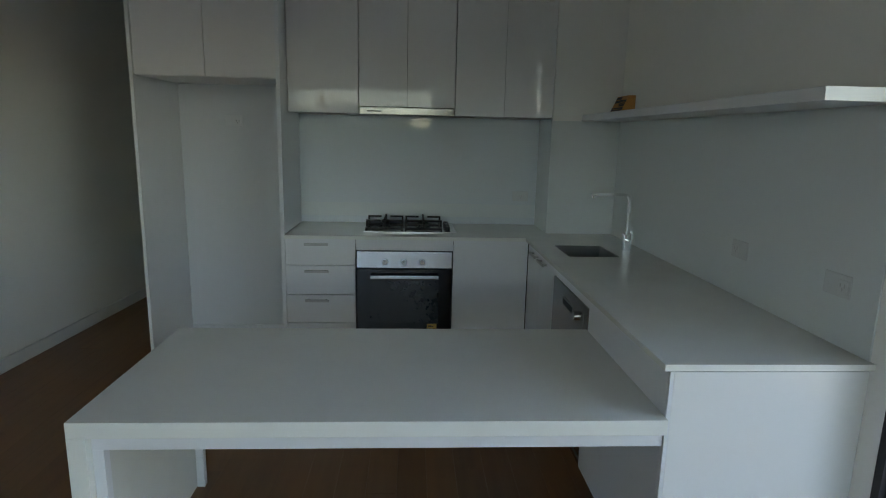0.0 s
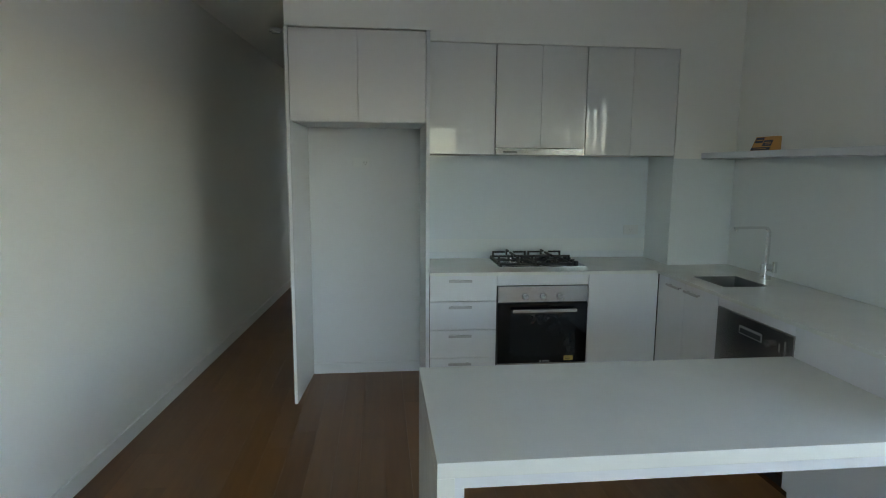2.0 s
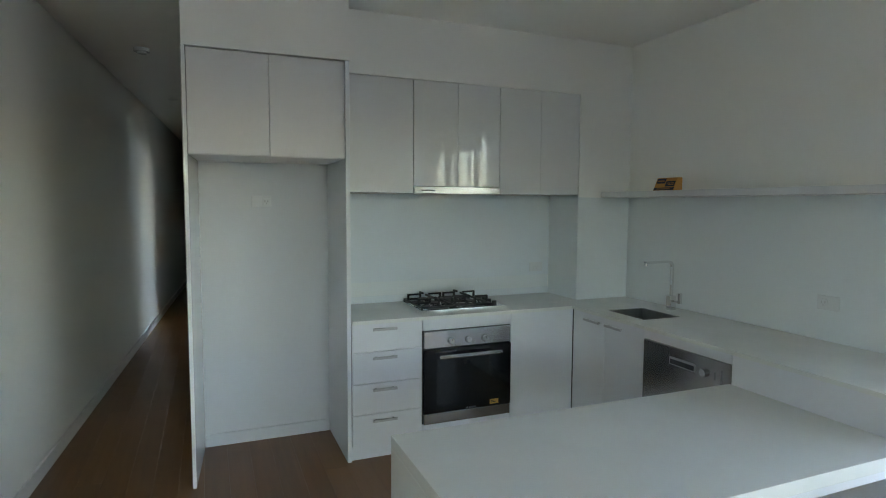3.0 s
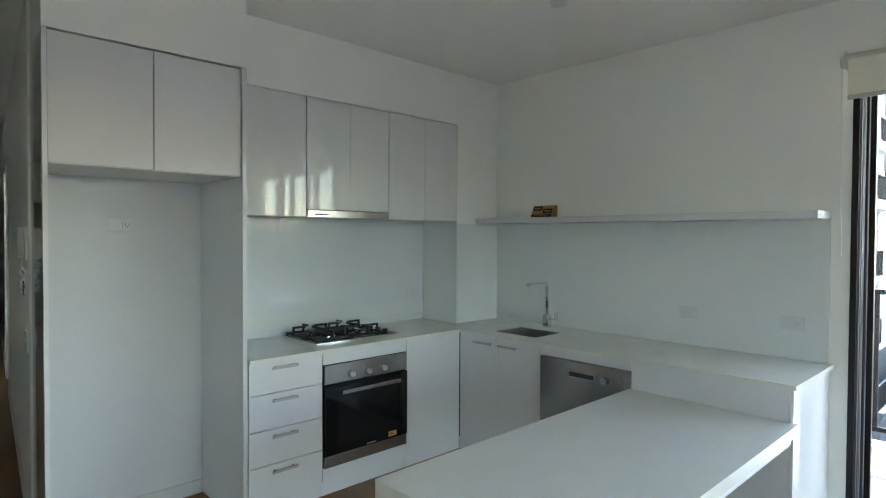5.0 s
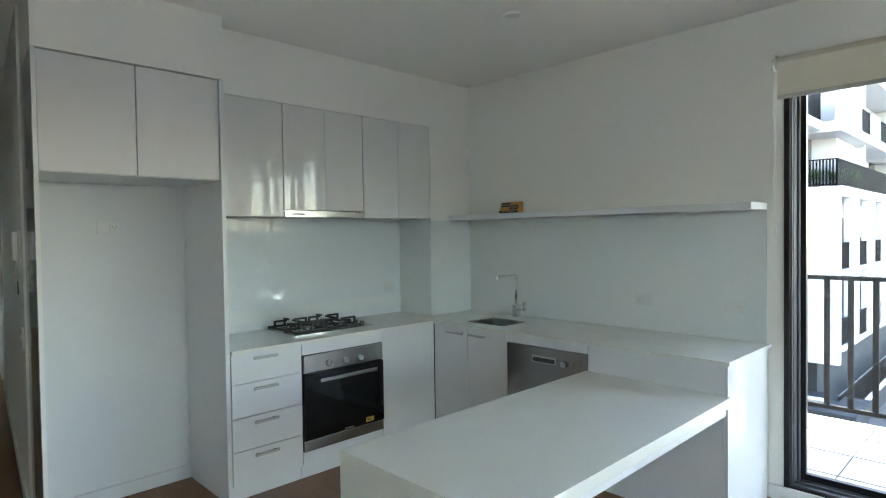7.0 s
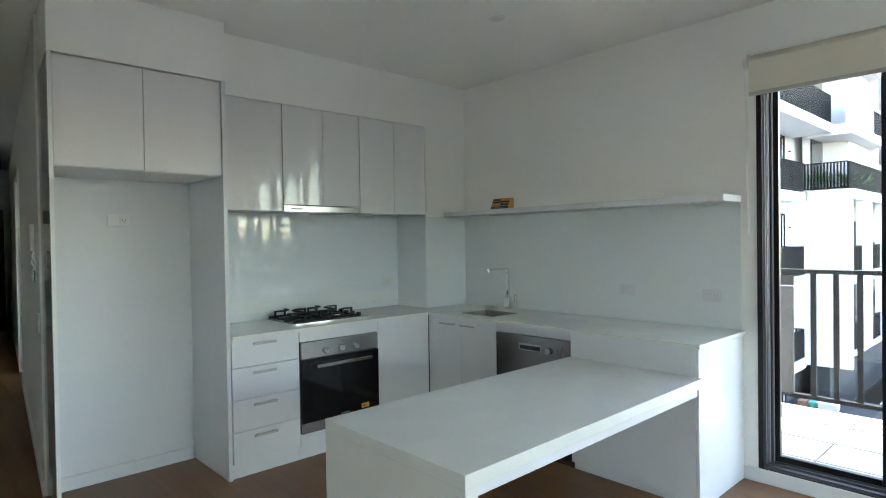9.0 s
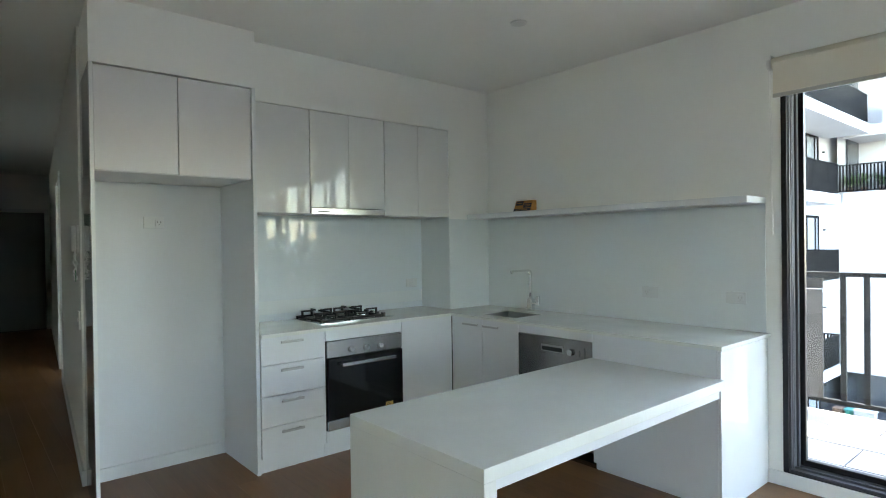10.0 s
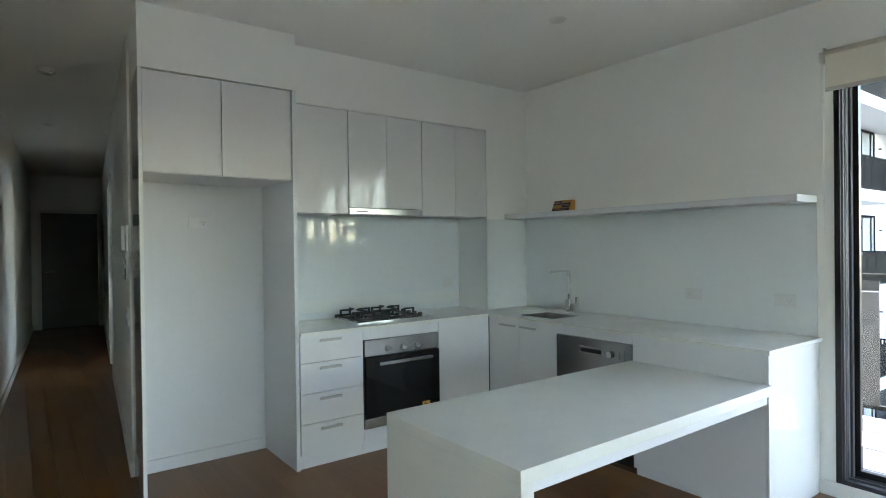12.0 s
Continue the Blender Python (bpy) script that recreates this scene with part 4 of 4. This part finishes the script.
part("lid", boxes((23.97, 24.43, 6.07, 6.78, -5.17, -5.13), bevel=0.012), mat("white_crate_lid", (0.55, 0.55, 0.53), 0.5), crate)
bag = thing("cardboard_box", (24.2, 7.3, -5.4), "brown cardboard box on the lower terrace opposite", "box")
card = mat("brown_card", (0.2, 0.12, 0.08), 0.8, vary=0.15)
part("body", boxes((24.0, 24.4, 7.15, 7.45, -5.4, -5.16), bevel=0.01), card, bag)
part("flap", boxes((23.9, 24.0, 7.16, 7.44, -5.168, -5.16)), card, bag)
for i, (px, py) in enumerate(((25.4, 7.2), (25.35, 6.7), (25.8, 6.2), (27.2, 6.15), (28.4, 6.1))):
    pz = 3.2
    pp = thing("potted_plant", (px, py, pz), "leafy green potted plant on a balcony of the building opposite", "plant", "potted plants on the balcony opposite")
    part("pot", rod(bmesh.new(), (px, py, pz), (px, py, pz + 0.2), 0.1, 14, 0.14), TERRA, pp, "terracotta pot")
    lf = bmesh.new()
    rnd = random.Random(i)
    for _ in range(70):
        a, u, l = rnd.uniform(0, 6.28), rnd.uniform(0.2, 1.2), rnd.uniform(0.3, 0.85)
        d = Vector((math.cos(a) * math.cos(u), math.sin(a) * math.cos(u), math.sin(u)))
        s = Vector((-math.sin(a), math.cos(a), 0)) * 0.035
        o = Vector((px, py, pz + 0.2))
        vs = [lf.verts.new(p) for p in (o + d * l * 0.3, o + d * l * 0.7 + s, o + d * l + Vector((0, 0, -0.08)), o + d * l * 0.7 - s)]
        lf.faces.new(vs)
    part("foliage", lf, LEAF, pp)

# distant trees and low buildings seen mirrored in the gloss doors
wd = bmesh.new()
rnd = random.Random(4)
for i in range(300):
    x = rnd.uniform(-110, 90)
    h = rnd.uniform(11.0, 13.5) if x > -2 else rnd.uniform(12.5, 19.0)
    for _ in range(7):
        r = rnd.uniform(0.9, 2.3)
        bmesh.ops.create_icosphere(wd, subdivisions=1, radius=r, matrix=Matrix.Translation((x + rnd.uniform(-2.6, 2.6), -125 + rnd.uniform(-12, 12), -9.2 + h - r - 6.0 * rnd.random() ** 1.5)) @ Matrix.Diagonal((1, 1, rnd.uniform(0.7, 1.2), 1)))
    rod(wd, (x, -125, -9.2), (x, -125, -9.2 + h), 0.25, 5)
tagged(new("far_woods", mesh_of("far_woods", wd, WOODS)), "distant band of dark green trees on the horizon", "trees", kind="stuff")

# ---- splashback strips, balcony tiles and floor boards ----
ROW, LEN = 0.0965, 0.3392


def strip(h):
    """A gloss strip whose long edges are eased; it faces -y."""
    bm = bmesh.new()
    lo = [(0.0045, 0.0), (0.0016, 0.0), (0.0008, 0.0007), (0.0003, 0.002), (0.0, 0.0042)]
    rim = lo + [(y, h - z) for y, z in reversed(lo)]
    a, b = [[bm.verts.new((x, y, z)) for y, z in rim] for x in (0.0, LEN)]
    for k in range(10):
        bm.faces.new((a[k], b[k], b[(k + 1) % 10], a[(k + 1) % 10]))
    bm.faces.new(a)
    bm.faces.new(list(reversed(b)))
    bmesh.ops.recalc_face_normals(bm, faces=bm.faces)
    return bm


rnd = random.Random(11)
full_strip, cut_strip, foot_strip = (mesh_of("strip", strip(h), STRIP) for h in (ROW, 0.03, 1.485 - 6 * ROW - TOP - 0.001))
for k in range(8):
    z, me = (1.5815, cut_strip) if k == 0 else (TOP + 0.001, foot_strip) if k == 7 and 1.485 - 6 * ROW - TOP < ROW else (1.5815 - k * ROW, full_strip)
    if z < TOP:
        continue
    lean = rnd.uniform(-0.0022, 0.0022)
    for i in range(5):
        p = new("strip", me)
        p.parent = sb
        p.location = Vector((-0.503 + i * LEN, YB - 0.0092, z)) - sb.location
        p.rotation_euler = (lean + rnd.uniform(-0.0005, 0.0005), 0, rnd.uniform(-0.0004, 0.0004))
balc = thing("balcony_tiles", (2.6, 0, BZ - 0.012), "large pale porcelain balcony tiles", "tiles", kind="structure")
tile = mesh_of("tile", boxes((0.009, 0.441, 0.004, 0.596, -0.012, 0.0), bevel=0.001), PAVER)
for i in range(4):
    x = 1.852 + 0.425 * i
    for j in range(-8, 4):
        yy = 1.31 + 0.6 * j
        if -3.2 < yy and yy + 0.6 < 3.2:
            t = new("tile", tile)
            t.scale = (0.425 / 0.45, 1, 1)
            t.parent = balc
            t.location = (x - 2.6, yy, 0.012)
floor_ob = bpy.data.objects["floor"]
rnd = random.Random(7)
BW = 0.13
x = -2.75
while x < 1.62:
    y = YS + rnd.uniform(-1.6, 0.0)
    while y < YE:
        L = rnd.choice((1.2, 1.65, 2.1, 2.6))
        y0, y1 = max(y, YS + 0.002), min(y + L, YE - 0.002)
        y += L
        w = min(BW, XR - 0.002 - x)
        keep = x + w > xl(y0) - 0.05 and (y0 < YB or x < xr(y1) + 0.12)
        if y1 - y0 > 0.05 and keep:
            me = mesh_of("board", boxes((0.0002, w - 0.0002, 0.0002, y1 - y0 - 0.0002, -0.012, 0.0), bevel=0.0004), WOOD)
            b = new("board", me)
            b.parent, b.location = floor_ob, (x, y0, 0)
    x += BW
